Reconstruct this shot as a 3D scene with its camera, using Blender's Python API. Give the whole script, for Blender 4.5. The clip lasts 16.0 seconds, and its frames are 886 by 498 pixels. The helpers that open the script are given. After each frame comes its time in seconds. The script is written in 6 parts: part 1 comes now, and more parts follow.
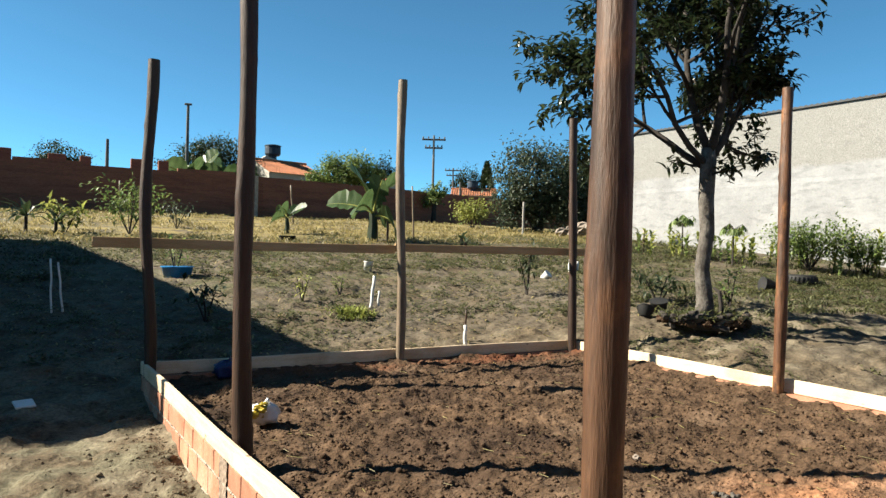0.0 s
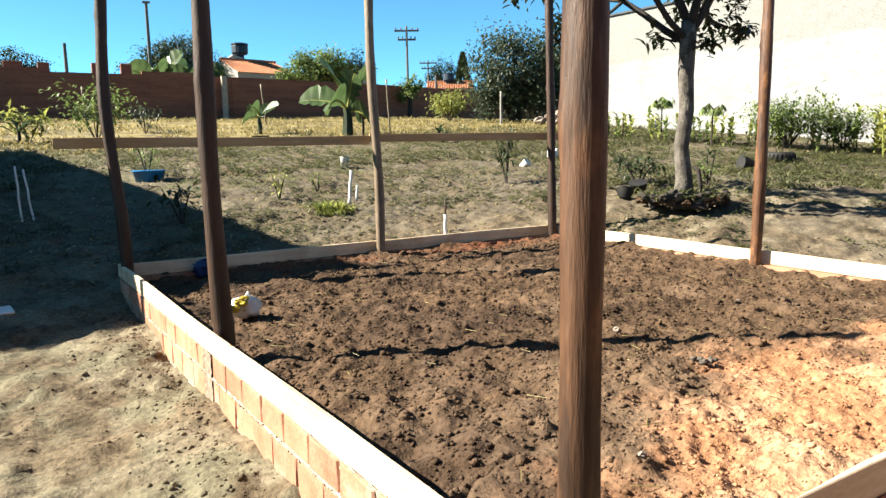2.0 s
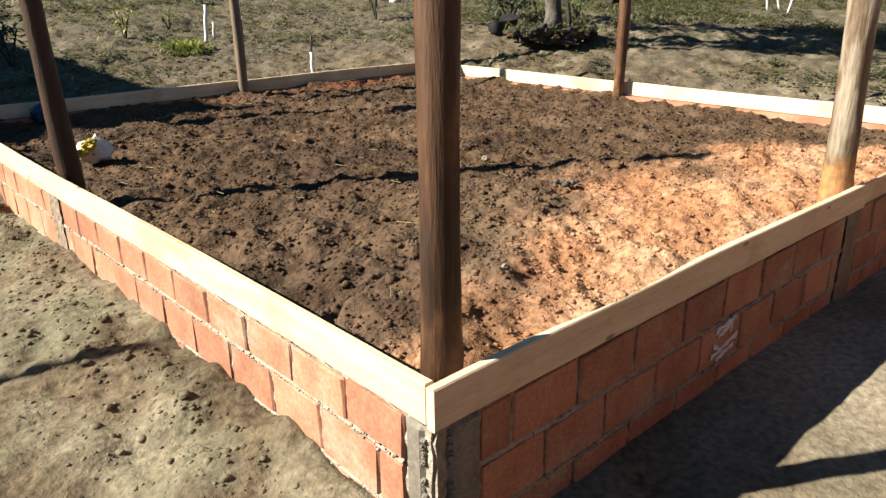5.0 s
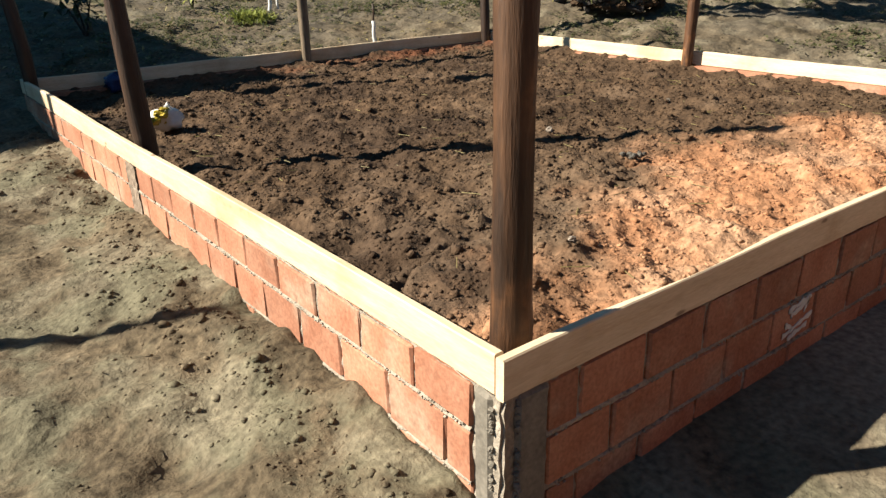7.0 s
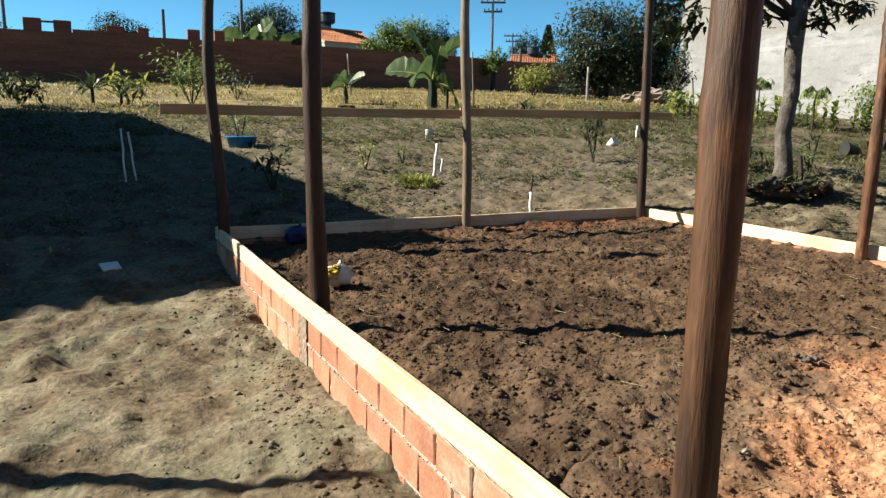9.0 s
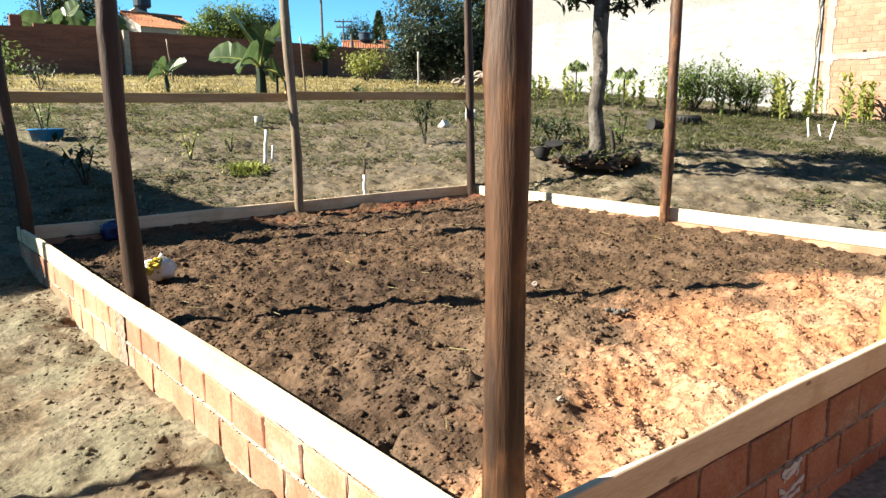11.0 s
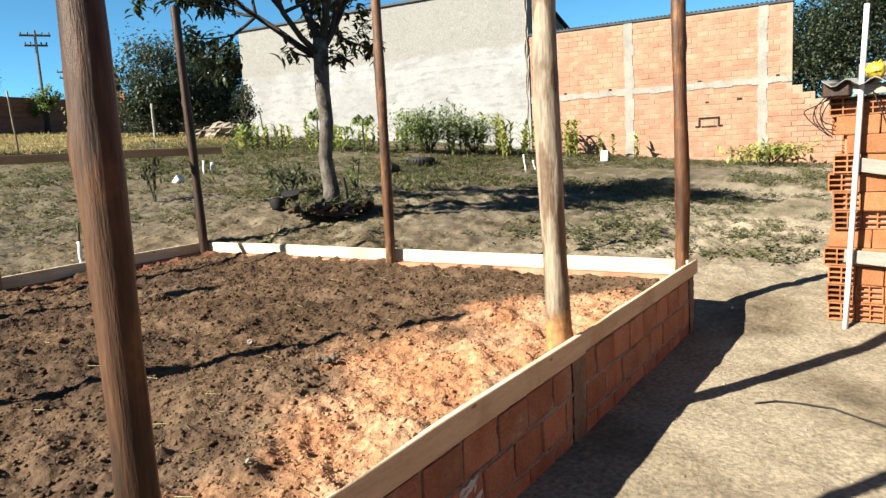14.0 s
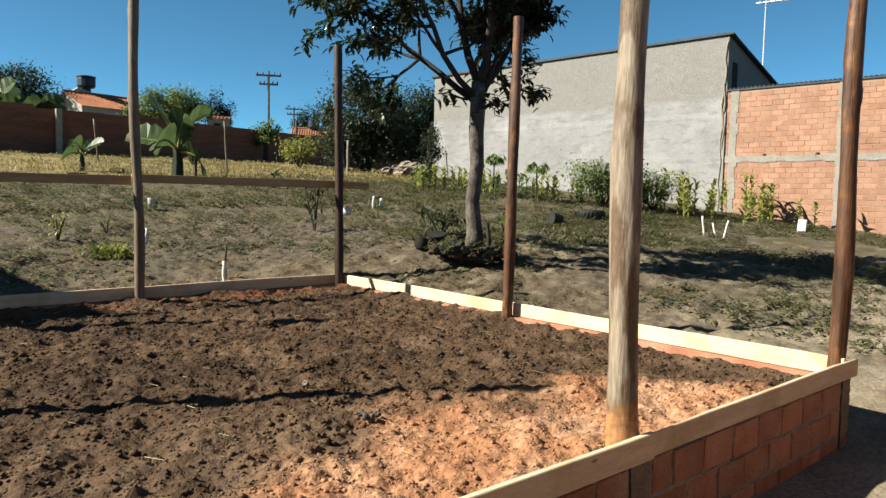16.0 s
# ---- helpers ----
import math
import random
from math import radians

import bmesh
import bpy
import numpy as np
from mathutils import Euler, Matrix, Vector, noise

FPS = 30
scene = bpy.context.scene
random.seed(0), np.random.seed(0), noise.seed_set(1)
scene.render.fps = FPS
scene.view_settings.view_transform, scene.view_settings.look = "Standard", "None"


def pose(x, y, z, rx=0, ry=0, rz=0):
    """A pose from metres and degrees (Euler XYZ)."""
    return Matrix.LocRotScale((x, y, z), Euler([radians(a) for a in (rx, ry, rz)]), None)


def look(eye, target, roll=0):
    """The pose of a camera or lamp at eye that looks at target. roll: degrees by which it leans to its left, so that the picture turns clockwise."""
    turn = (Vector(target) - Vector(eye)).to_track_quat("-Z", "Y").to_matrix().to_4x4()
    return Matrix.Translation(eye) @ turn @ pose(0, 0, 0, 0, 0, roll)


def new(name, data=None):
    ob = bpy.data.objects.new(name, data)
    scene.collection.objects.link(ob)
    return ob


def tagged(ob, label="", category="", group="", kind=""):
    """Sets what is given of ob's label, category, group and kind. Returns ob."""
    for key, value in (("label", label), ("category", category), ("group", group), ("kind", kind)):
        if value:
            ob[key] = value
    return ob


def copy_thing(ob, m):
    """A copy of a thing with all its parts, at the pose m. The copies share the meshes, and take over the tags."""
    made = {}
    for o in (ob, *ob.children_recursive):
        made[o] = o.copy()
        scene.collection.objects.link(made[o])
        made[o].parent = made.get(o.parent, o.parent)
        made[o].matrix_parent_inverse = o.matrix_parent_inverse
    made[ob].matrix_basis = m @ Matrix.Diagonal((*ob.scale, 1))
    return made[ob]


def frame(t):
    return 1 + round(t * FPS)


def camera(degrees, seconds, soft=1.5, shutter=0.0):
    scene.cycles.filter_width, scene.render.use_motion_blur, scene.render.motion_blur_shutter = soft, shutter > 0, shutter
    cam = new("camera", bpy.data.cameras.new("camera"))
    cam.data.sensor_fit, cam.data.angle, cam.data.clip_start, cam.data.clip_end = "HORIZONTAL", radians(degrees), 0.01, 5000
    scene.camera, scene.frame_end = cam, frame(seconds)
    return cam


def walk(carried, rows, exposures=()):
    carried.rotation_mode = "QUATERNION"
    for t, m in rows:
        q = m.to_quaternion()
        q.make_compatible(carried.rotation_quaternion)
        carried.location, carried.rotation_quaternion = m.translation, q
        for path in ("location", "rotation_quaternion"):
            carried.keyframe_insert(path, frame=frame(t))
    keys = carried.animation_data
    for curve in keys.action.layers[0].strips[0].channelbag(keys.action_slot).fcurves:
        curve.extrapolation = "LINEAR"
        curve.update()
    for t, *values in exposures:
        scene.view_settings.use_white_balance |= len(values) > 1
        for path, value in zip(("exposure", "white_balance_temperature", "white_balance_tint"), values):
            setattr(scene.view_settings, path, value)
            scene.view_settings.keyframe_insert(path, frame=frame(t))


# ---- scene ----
cam = camera(63.6, 16.0, soft=1.45)
PATH = [
    (0, (-1.065, -1.18, 1.7), (-0.07, 0.555, 1.708), 1.4),
    (0.5, (-1.101, -1.138, 1.704), (-0.251, 0.672, 1.747), 2.3),
    (1, (-1.136, -1.142, 1.741), (-0.341, 0.688, 1.873), 2.4),
    (1.5, (-1.057, -1.152, 1.667), (-0.18, 0.644, 1.593), 1.1),
    (2, (-0.995, -1.119, 1.607), (0.036, 0.572, 1.328), -1.1),
    (2.5, (-0.981, -1.106, 1.543), (0.059, 0.532, 1.059), -0.9),
    (3, (-0.969, -1.111, 1.514), (0.106, 0.475, 0.94), -0.4),
    (3.5, (-0.958, -1.126, 1.515), (0.168, 0.43, 0.959), 0.6),
    (4, (-0.948, -1.128, 1.499), (0.216, 0.37, 0.867), 0.4),
    (6.3, (-0.958, -1.138, 1.496), (0.322, 0.216, 0.768), -1.1),
    (6.5, (-0.966, -1.115, 1.487), (0.224, 0.291, 0.707), -1.9),
    (7, (-0.986, -1.109, 1.5), (0.111, 0.378, 0.737), -1.6),
    (7.5, (-1.02, -1.092, 1.517), (0.026, 0.449, 0.79), 0.5),
    (8, (-1.04, -1.055, 1.527), (-0.051, 0.543, 0.842), 2.0),
    (8.2, (-1.048, -1.037, 1.55), (-0.178, 0.658, 0.939), 1.4),
    (10.3, (-1.161, -1.097, 1.655), (-0.25, 0.673, 1.465), 2.2),
    (10.5, (-1.087, -1.097, 1.629), (-0.048, 0.595, 1.385), 1.1),
    (11, (-1.02, -1.12, 1.574), (0.187, 0.428, 1.19), -0.6),
    (11.5, (-0.978, -1.145, 1.532), (0.254, 0.32, 0.952), -1.6),
    (12, (-0.937, -1.184, 1.535), (0.378, 0.207, 0.956), -3.0),
    (12.5, (-0.897, -1.283, 1.569), (0.519, 0.013, 1.01), -4.0),
    (13, (-0.842, -1.355, 1.588), (0.721, -0.184, 1.156), -3.5),
    (13.5, (-0.832, -1.398, 1.603), (0.77, -0.264, 1.218), -3.7),
    (14, (-0.821, -1.442, 1.627), (0.832, -0.354, 1.342), -3.3),
    (14.5, (-0.793, -1.484, 1.621), (0.908, -0.458, 1.389), -1.4),
    (15, (-0.548, -1.46, 1.571), (1.204, -0.512, 1.39), 4.4),
    (15.5, (-0.25, -1.429, 1.574), (1.353, -0.249, 1.384), 1.6),
    (16, (-0.042, -1.666, 1.599), (1.283, -0.174, 1.456), 1.2),
]
walk(cam, [(t, look(eye, target, roll)) for t, eye, target, roll in PATH], exposures=[(0, 2.08), (0.9, 2.62), (1.5, 2.67), (2.5, 2.33), (3.5, 2.13), (4.2, 2.01), (6.3, 1.93), (7, 1.79), (8.2, 1.54), (10.3, 2.64), (11, 2.52), (12, 2.12), (12.5, 2.11), (13.5, 2.22), (14.5, 2.02), (15.2, 1.85), (16, 1.66)])

# ---- light ----
SUN_TURN, SUN_UP = radians(151), radians(36)
world = bpy.data.worlds.new("sky")
scene.world = world
world.use_nodes = True
sky = world.node_tree.nodes.new("ShaderNodeTexSky")
sky.sky_type, sky.sun_disc = "NISHITA", False
sky.sun_elevation, sky.sun_rotation = SUN_UP, radians(90) - SUN_TURN
sky.altitude, sky.air_density, sky.dust_density, sky.ozone_density = 6000, 1.0, 0.0, 3.0
tint = world.node_tree.nodes.new("ShaderNodeMix")
tint.data_type, tint.blend_type = "RGBA", "MULTIPLY"
tint.inputs[0].default_value, tint.inputs[7].default_value = 1.0, (0.67, 1.2, 1.105, 1)
world.node_tree.links.new(sky.outputs[0], tint.inputs[6])
world.node_tree.links.new(tint.outputs[2], world.node_tree.nodes["Background"].inputs[0])
world.node_tree.nodes["Background"].inputs[1].default_value = 0.042
to_sun = Vector((math.cos(SUN_TURN) * math.cos(SUN_UP), math.sin(SUN_TURN) * math.cos(SUN_UP), math.sin(SUN_UP)))
sun = new("sun", bpy.data.lights.new("sun", "SUN"))
sun.data.energy, sun.data.angle, sun.data.color = 5.0, radians(0.6), (1.0, 0.92, 0.765)
sun.matrix_world = look(to_sun * 60, (0, 0, 0))


# ---- materials ----
def material(name, dark, light, scale=3.0, fine=40.0, rough=0.8, bump=0.3, depth=0.01, stretch=(1, 1, 1), spread=0.0,
             local=False, metal=0.0, island=0.0, contrast=0.25, spec=0.3):
    """Colour between two tones by broad noise, darkened and lightened by fine noise, with relief from both."""
    m = bpy.data.materials.new(name)
    m.use_nodes = True
    n, l = m.node_tree.nodes, m.node_tree.links
    b = n["Principled BSDF"]
    b.inputs["Roughness"].default_value, b.inputs["Metallic"].default_value = rough, metal
    b.inputs["Specular IOR Level"].default_value = spec
    if local:
        where = n.new("ShaderNodeTexCoord").outputs["Object"]
    else:
        where = n.new("ShaderNodeNewGeometry").outputs["Position"]
    mp = n.new("ShaderNodeMapping")
    mp.inputs["Scale"].default_value = stretch
    l.new(where, mp.inputs["Vector"])
    broad, small = n.new("ShaderNodeTexNoise"), n.new("ShaderNodeTexNoise")
    for t, s in ((broad, scale), (small, fine)):
        t.inputs["Scale"].default_value, t.inputs["Detail"].default_value, t.inputs["Roughness"].default_value = s, 6, 0.6
        l.new(mp.outputs[0], t.inputs["Vector"])
    ramp = n.new("ShaderNodeValToRGB")
    ramp.color_ramp.elements[0].position, ramp.color_ramp.elements[1].position = 0.33, 0.67
    ramp.color_ramp.elements[0].color, ramp.color_ramp.elements[1].color = (*dark, 1), (*light, 1)
    l.new(broad.outputs[0], ramp.inputs[0])
    value = n.new("ShaderNodeMapRange")
    value.inputs[3].default_value, value.inputs[4].default_value = 1 - contrast, 1 + contrast
    value.inputs[1].default_value, value.inputs[2].default_value = 0.3, 0.7
    l.new(small.outputs[0], value.inputs[0])
    last = value.outputs[0]
    for amount, node, out in ((spread, "ShaderNodeObjectInfo", "Random"), (island, "ShaderNodeNewGeometry", "Random Per Island")):
        if amount:
            r, ma = n.new(node), n.new("ShaderNodeMapRange")
            ma.inputs[3].default_value, ma.inputs[4].default_value = 1 - amount, 1 + amount
            l.new(r.outputs[out], ma.inputs[0])
            mu = n.new("ShaderNodeMath")
            mu.operation = "MULTIPLY"
            l.new(last, mu.inputs[0]), l.new(ma.outputs[0], mu.inputs[1])
            last = mu.outputs[0]
    mix = n.new("ShaderNodeVectorMath")
    mix.operation = "SCALE"
    l.new(ramp.outputs[0], mix.inputs[0]), l.new(last, mix.inputs["Scale"])
    l.new(mix.outputs[0], b.inputs["Base Color"])
    if bump:
        bp = n.new("ShaderNodeBump")
        bp.inputs["Strength"].default_value, bp.inputs["Distance"].default_value = bump, depth
        add = n.new("ShaderNodeMath")
        l.new(small.outputs[0], add.inputs[0]), l.new(broad.outputs[0], add.inputs[1])
        l.new(add.outputs[0], bp.inputs["Height"]), l.new(bp.outputs[0], b.inputs["Normal"])
    return m


def blend_in(m, colour, mask):
    """Mix another colour over a material's base colour where mask (a function of nodes, links, position) is 1."""
    n, l = m.node_tree.nodes, m.node_tree.links
    b = n["Principled BSDF"]
    was = b.inputs["Base Color"].links[0].from_socket
    mx = n.new("ShaderNodeMix")
    mx.data_type = "RGBA"
    l.new(mask(n, l, n.new("ShaderNodeNewGeometry").outputs["Position"]), mx.inputs[0])
    l.new(was, mx.inputs[6])
    mx.inputs[7].default_value = (*colour, 1)
    var = n.new("ShaderNodeTexNoise")
    var.inputs["Scale"].default_value, var.inputs["Detail"].default_value = 35, 5
    l.new(n.new("ShaderNodeNewGeometry").outputs["Position"], var.inputs["Vector"])
    sc, mr = n.new("ShaderNodeVectorMath"), n.new("ShaderNodeMapRange")
    mr.inputs[1].default_value, mr.inputs[2].default_value, mr.inputs[3].default_value, mr.inputs[4].default_value = 0.3, 0.7, 0.62, 1.38
    sc.operation = "SCALE"
    sc.inputs[0].default_value = colour
    l.new(var.outputs[0], mr.inputs[0]), l.new(mr.outputs[0], sc.inputs["Scale"]), l.new(sc.outputs[0], mx.inputs[7])
    l.new(mx.outputs[2], b.inputs["Base Color"])


def band(n, l, value, lo, hi):
    r = n.new("ShaderNodeMapRange")
    r.interpolation_type = "SMOOTHSTEP"
    r.inputs[1].default_value, r.inputs[2].default_value = lo, hi
    l.new(value, r.inputs[0])
    return r.outputs[0]


def calc(n, l, kind, a, b):
    m = n.new("ShaderNodeMath")
    m.operation = kind
    for i, v in enumerate((a, b)):
        if isinstance(v, (int, float)):
            m.inputs[i].default_value = v
        else:
            l.new(v, m.inputs[i])
    return m.outputs[0]


def noise_at(n, l, where, scale, detail=5):
    t = n.new("ShaderNodeTexNoise")
    t.inputs["Scale"].default_value, t.inputs["Detail"].default_value = scale, detail
    l.new(where, t.inputs["Vector"])
    return t.outputs[0]


M_GROUND = material("sandy_ground", (0.044, 0.034, 0.022), (0.104, 0.080, 0.052), 2.2, 26, 0.95, 0.75, 0.018, contrast=0.62, spec=0.1)


def grey_mask(n, l, p):
    s = n.new("ShaderNodeSeparateXYZ")
    l.new(p, s.inputs[0])
    away = calc(n, l, "ADD", band(n, l, s.outputs[0], 4.5, 9.0), band(n, l, s.outputs[1], 5.5, 8.0))
    return calc(n, l, "MULTIPLY", calc(n, l, "MINIMUM", away, 1.0), calc(n, l, "MULTIPLY", band(n, l, noise_at(n, l, p, 1.3), 0.3, 0.62), 0.9))


def green_mask(n, l, p):
    s = n.new("ShaderNodeSeparateXYZ")
    l.new(p, s.inputs[0])
    away = calc(n, l, "ADD", band(n, l, s.outputs[0], 6.5, 12.0), band(n, l, s.outputs[1], 8.0, 12.0))
    return calc(n, l, "MULTIPLY", calc(n, l, "MINIMUM", away, 1.0), calc(n, l, "MULTIPLY", band(n, l, noise_at(n, l, p, 1.6, 8), 0.46, 0.66), 0.75))


def straw_mask(n, l, p):
    s = n.new("ShaderNodeSeparateXYZ")
    l.new(p, s.inputs[0])
    return calc(n, l, "MULTIPLY", band(n, l, s.outputs[1], 17.0, 23.0), band(n, l, noise_at(n, l, p, 0.9, 8), 0.36, 0.56))


blend_in(M_GROUND, (0.080, 0.068, 0.052), grey_mask)
blend_in(M_GROUND, (0.054, 0.056, 0.025), green_mask)
blend_in(M_GROUND, (0.176, 0.142, 0.059), straw_mask)


def moss_mask(n, l, p):
    s = n.new("ShaderNodeSeparateXYZ")
    l.new(p, s.inputs[0])
    return calc(n, l, "MULTIPLY", calc(n, l, "SUBTRACT", 1.0, band(n, l, s.outputs[0], 0.5, 2.5)), calc(n, l, "MULTIPLY", band(n, l, noise_at(n, l, p, 3.1, 9), 0.45, 0.60), 0.85))


blend_in(M_GROUND, (0.104, 0.095, 0.064), moss_mask)


def yard_mask(n, l, p):
    s = n.new("ShaderNodeSeparateXYZ")
    l.new(p, s.inputs[0])
    here = calc(n, l, "MULTIPLY", band(n, l, s.outputs[0], 0.8, 2.0), calc(n, l, "SUBTRACT", 1.0, band(n, l, s.outputs[1], 0.3, 3.0)))
    return calc(n, l, "MULTIPLY", here, calc(n, l, "MULTIPLY", band(n, l, noise_at(n, l, p, 0.9), 0.25, 0.6), 0.85))


blend_in(M_GROUND, (0.212, 0.180, 0.134), yard_mask)


def trodden_mask(n, l, p):
    s = n.new("ShaderNodeSeparateXYZ")
    l.new(p, s.inputs[0])
    here = calc(n, l, "SUBTRACT", 1.0, band(n, l, s.outputs[1], 5.5, 8.0))
    return calc(n, l, "MULTIPLY", here, calc(n, l, "MULTIPLY", band(n, l, noise_at(n, l, p, 2.6, 9), 0.5, 0.64), 0.6))


blend_in(M_GROUND, (0.149, 0.127, 0.090), trodden_mask)

M_SOIL = material("dark_tilled_soil", (0.034, 0.021, 0.0128), (0.080, 0.050, 0.030), 2.3, 38, 0.95, 0.8, 0.021, contrast=0.52, spec=0.1)


def orange_mask(n, l, p):
    s = n.new("ShaderNodeSeparateXYZ")
    l.new(p, s.inputs[0])
    wob = calc(n, l, "MULTIPLY", calc(n, l, "SUBTRACT", noise_at(n, l, p, 1.6, 8), 0.5), 1.7)
    edge = calc(n, l, "MINIMUM", calc(n, l, "ADD", calc(n, l, "MULTIPLY", s.outputs[0], 0.55), 0.18), 1.22)
    edge = calc(n, l, "SUBTRACT", edge, calc(n, l, "MULTIPLY", band(n, l, s.outputs[0], 3.2, 5.0), 1.1))
    over = calc(n, l, "SUBTRACT", calc(n, l, "ADD", edge, wob), s.outputs[1])
    return calc(n, l, "MULTIPLY", band(n, l, over, -0.22, 0.25), 0.92)


def tan_mask(n, l, p):
    s = n.new("ShaderNodeSeparateXYZ")
    l.new(p, s.inputs[0])
    near = calc(n, l, "SUBTRACT", 1.0, band(n, l, calc(n, l, "ADD", s.outputs[1], calc(n, l, "MULTIPLY", s.outputs[0], 0.35)), 0.6, 2.9))
    return calc(n, l, "MULTIPLY", near, calc(n, l, "MULTIPLY", band(n, l, noise_at(n, l, p, 2.8, 9), 0.38, 0.60), 0.75))


def rim_mask(n, l, p):
    s = n.new("ShaderNodeSeparateXYZ")
    l.new(p, s.inputs[0])
    rim = band(n, l, s.outputs[1], 5.5, 5.85)
    return calc(n, l, "MULTIPLY", rim, calc(n, l, "MULTIPLY", band(n, l, noise_at(n, l, p, 3.0), 0.35, 0.6), 0.7))


blend_in(M_SOIL, (0.136, 0.092, 0.060), tan_mask)
blend_in(M_SOIL, (0.262, 0.127, 0.066), orange_mask)


def pale_mask(n, l, p):
    return calc(n, l, "MULTIPLY", orange_mask(n, l, p), calc(n, l, "MULTIPLY", band(n, l, noise_at(n, l, p, 2.2, 9), 0.42, 0.62), 0.8))


def damp_mask(n, l, p):
    return calc(n, l, "MULTIPLY", band(n, l, noise_at(n, l, p, 1.1, 7), 0.5, 0.62), calc(n, l, "MULTIPLY", calc(n, l, "SUBTRACT", 1.0, orange_mask(n, l, p)), 0.6))


def dusty_mask(n, l, p):
    return calc(n, l, "MULTIPLY", band(n, l, noise_at(n, l, p, 1.7, 8), 0.56, 0.68), calc(n, l, "MULTIPLY", calc(n, l, "SUBTRACT", 1.0, orange_mask(n, l, p)), 0.55))


blend_in(M_SOIL, (0.310, 0.190, 0.119), pale_mask)
blend_in(M_SOIL, (0.030, 0.0189, 0.0130), damp_mask)
blend_in(M_SOIL, (0.096, 0.064, 0.042), dusty_mask)
blend_in(M_SOIL, (0.115, 0.042, 0.021), rim_mask)

M_BRICK = material("hollow_clay_brick", (0.232, 0.096, 0.056), (0.308, 0.152, 0.097), 5, 70, 0.85, 0.25, 0.003, spread=0.2, spec=0.2)
M_BRICK_NEW = material("orange_clay_brick", (0.192, 0.070, 0.027), (0.237, 0.100, 0.044), 6, 80, 0.8, 0.2, 0.003, spread=0.2, spec=0.2)
M_BRICK_FAR = material("weathered_wall_brick", (0.217, 0.114, 0.074), (0.273, 0.163, 0.113), 2.5, 60, 0.88, 0.2, 0.004, spread=0.13, island=0.13, spec=0.2)


def lime_mask(n, l, p):
    return calc(n, l, "MULTIPLY", band(n, l, noise_at(n, l, p, 3.4, 8), 0.52, 0.7), 0.55)


blend_in(M_BRICK, (0.284, 0.211, 0.155), lime_mask)
M_MORTAR = material("rough_mortar", (0.185, 0.155, 0.122), (0.284, 0.245, 0.200), 9, 70, 0.95, 0.8, 0.012)
M_CEMENT = material("grey_cement", (0.101, 0.089, 0.072), (0.163, 0.144, 0.119), 6, 55, 0.9, 0.4, 0.006)
M_COLUMN = material("brown_stained_cement", (0.125, 0.092, 0.068), (0.200, 0.152, 0.115), 6, 55, 0.95, 0.5, 0.008)
M_PALEMORTAR = material("pale_mortar", (0.192, 0.139, 0.102), (0.248, 0.186, 0.139), 3, 40, 0.95, 0.4, 0.01)
M_CONCRETE = material("pale_concrete", (0.161, 0.154, 0.138), (0.223, 0.212, 0.192), 2, 30, 0.92, 0.4, 0.01)
M_PINE = material("fresh_pine_board", (0.425, 0.318, 0.205), (0.520, 0.415, 0.290), 2.5, 22, 0.7, 0.2, 0.003, stretch=(1, 9, 9), local=True, contrast=0.14, spread=0.06)


def knot_mask(n, l, p):
    v, mp = n.new("ShaderNodeTexVoronoi"), n.new("ShaderNodeMapping")
    mp.inputs["Scale"].default_value = (1.9, 1.9, 5.0)
    l.new(p, mp.inputs["Vector"]), l.new(mp.outputs[0], v.inputs["Vector"])
    v.inputs["Scale"].default_value = 1.6
    near = calc(n, l, "SUBTRACT", 1.0, band(n, l, calc(n, l, "ADD", v.outputs["Distance"], calc(n, l, "MULTIPLY", noise_at(n, l, p, 30), 0.05)), 0.06, 0.12))
    return calc(n, l, "MULTIPLY", near, 0.75)


def grain_mask(n, l, p):
    return calc(n, l, "MULTIPLY", band(n, l, noise_at(n, l, p, 2.2, 6), 0.52, 0.66), 0.45)


blend_in(M_PINE, (0.292, 0.189, 0.096), grain_mask)
blend_in(M_PINE, (0.099, 0.046, 0.0189), knot_mask)
M_PINE_OLD = material("yellowed_rail_board", (0.249, 0.157, 0.071), (0.331, 0.225, 0.116), 2.5, 22, 0.7, 0.2, 0.003, stretch=(1, 9, 9), local=True, contrast=0.15)
M_GREYWOOD = material("weathered_grey_board", (0.138, 0.127, 0.112), (0.223, 0.212, 0.192), 2.5, 22, 0.85, 0.4, 0.004, stretch=(1, 9, 9), local=True)


def post_material(name, dark, light):
    return material(name, dark, light, 2.6, 19, 0.55, 0.6, 0.007, stretch=(5, 5, 0.55), local=True, contrast=0.36, spec=0.3)


M_POST_DARK = post_material("dark_oiled_eucalyptus", (0.0120, 0.0055, 0.0028), (0.040, 0.0185, 0.0088))
M_POST_RED = post_material("reddish_eucalyptus", (0.044, 0.0187, 0.0088), (0.102, 0.047, 0.022))
M_POST_PALE = post_material("pale_peeled_eucalyptus", (0.135, 0.105, 0.075), (0.254, 0.212, 0.160))
M_POST_GREY = post_material("greyed_eucalyptus", (0.077, 0.054, 0.034), (0.161, 0.123, 0.084))
M_POST_MID = post_material("brown_eucalyptus", (0.021, 0.0095, 0.0046), (0.074, 0.035, 0.0165))


def bark_mask(n, l, p):
    mp = n.new("ShaderNodeMapping")
    mp.inputs["Scale"].default_value = (5, 5, 1.4)
    l.new(p, mp.inputs["Vector"])
    return calc(n, l, "MULTIPLY", band(n, l, noise_at(n, l, mp.outputs[0], 2.4, 6), 0.47, 0.58), 0.8)


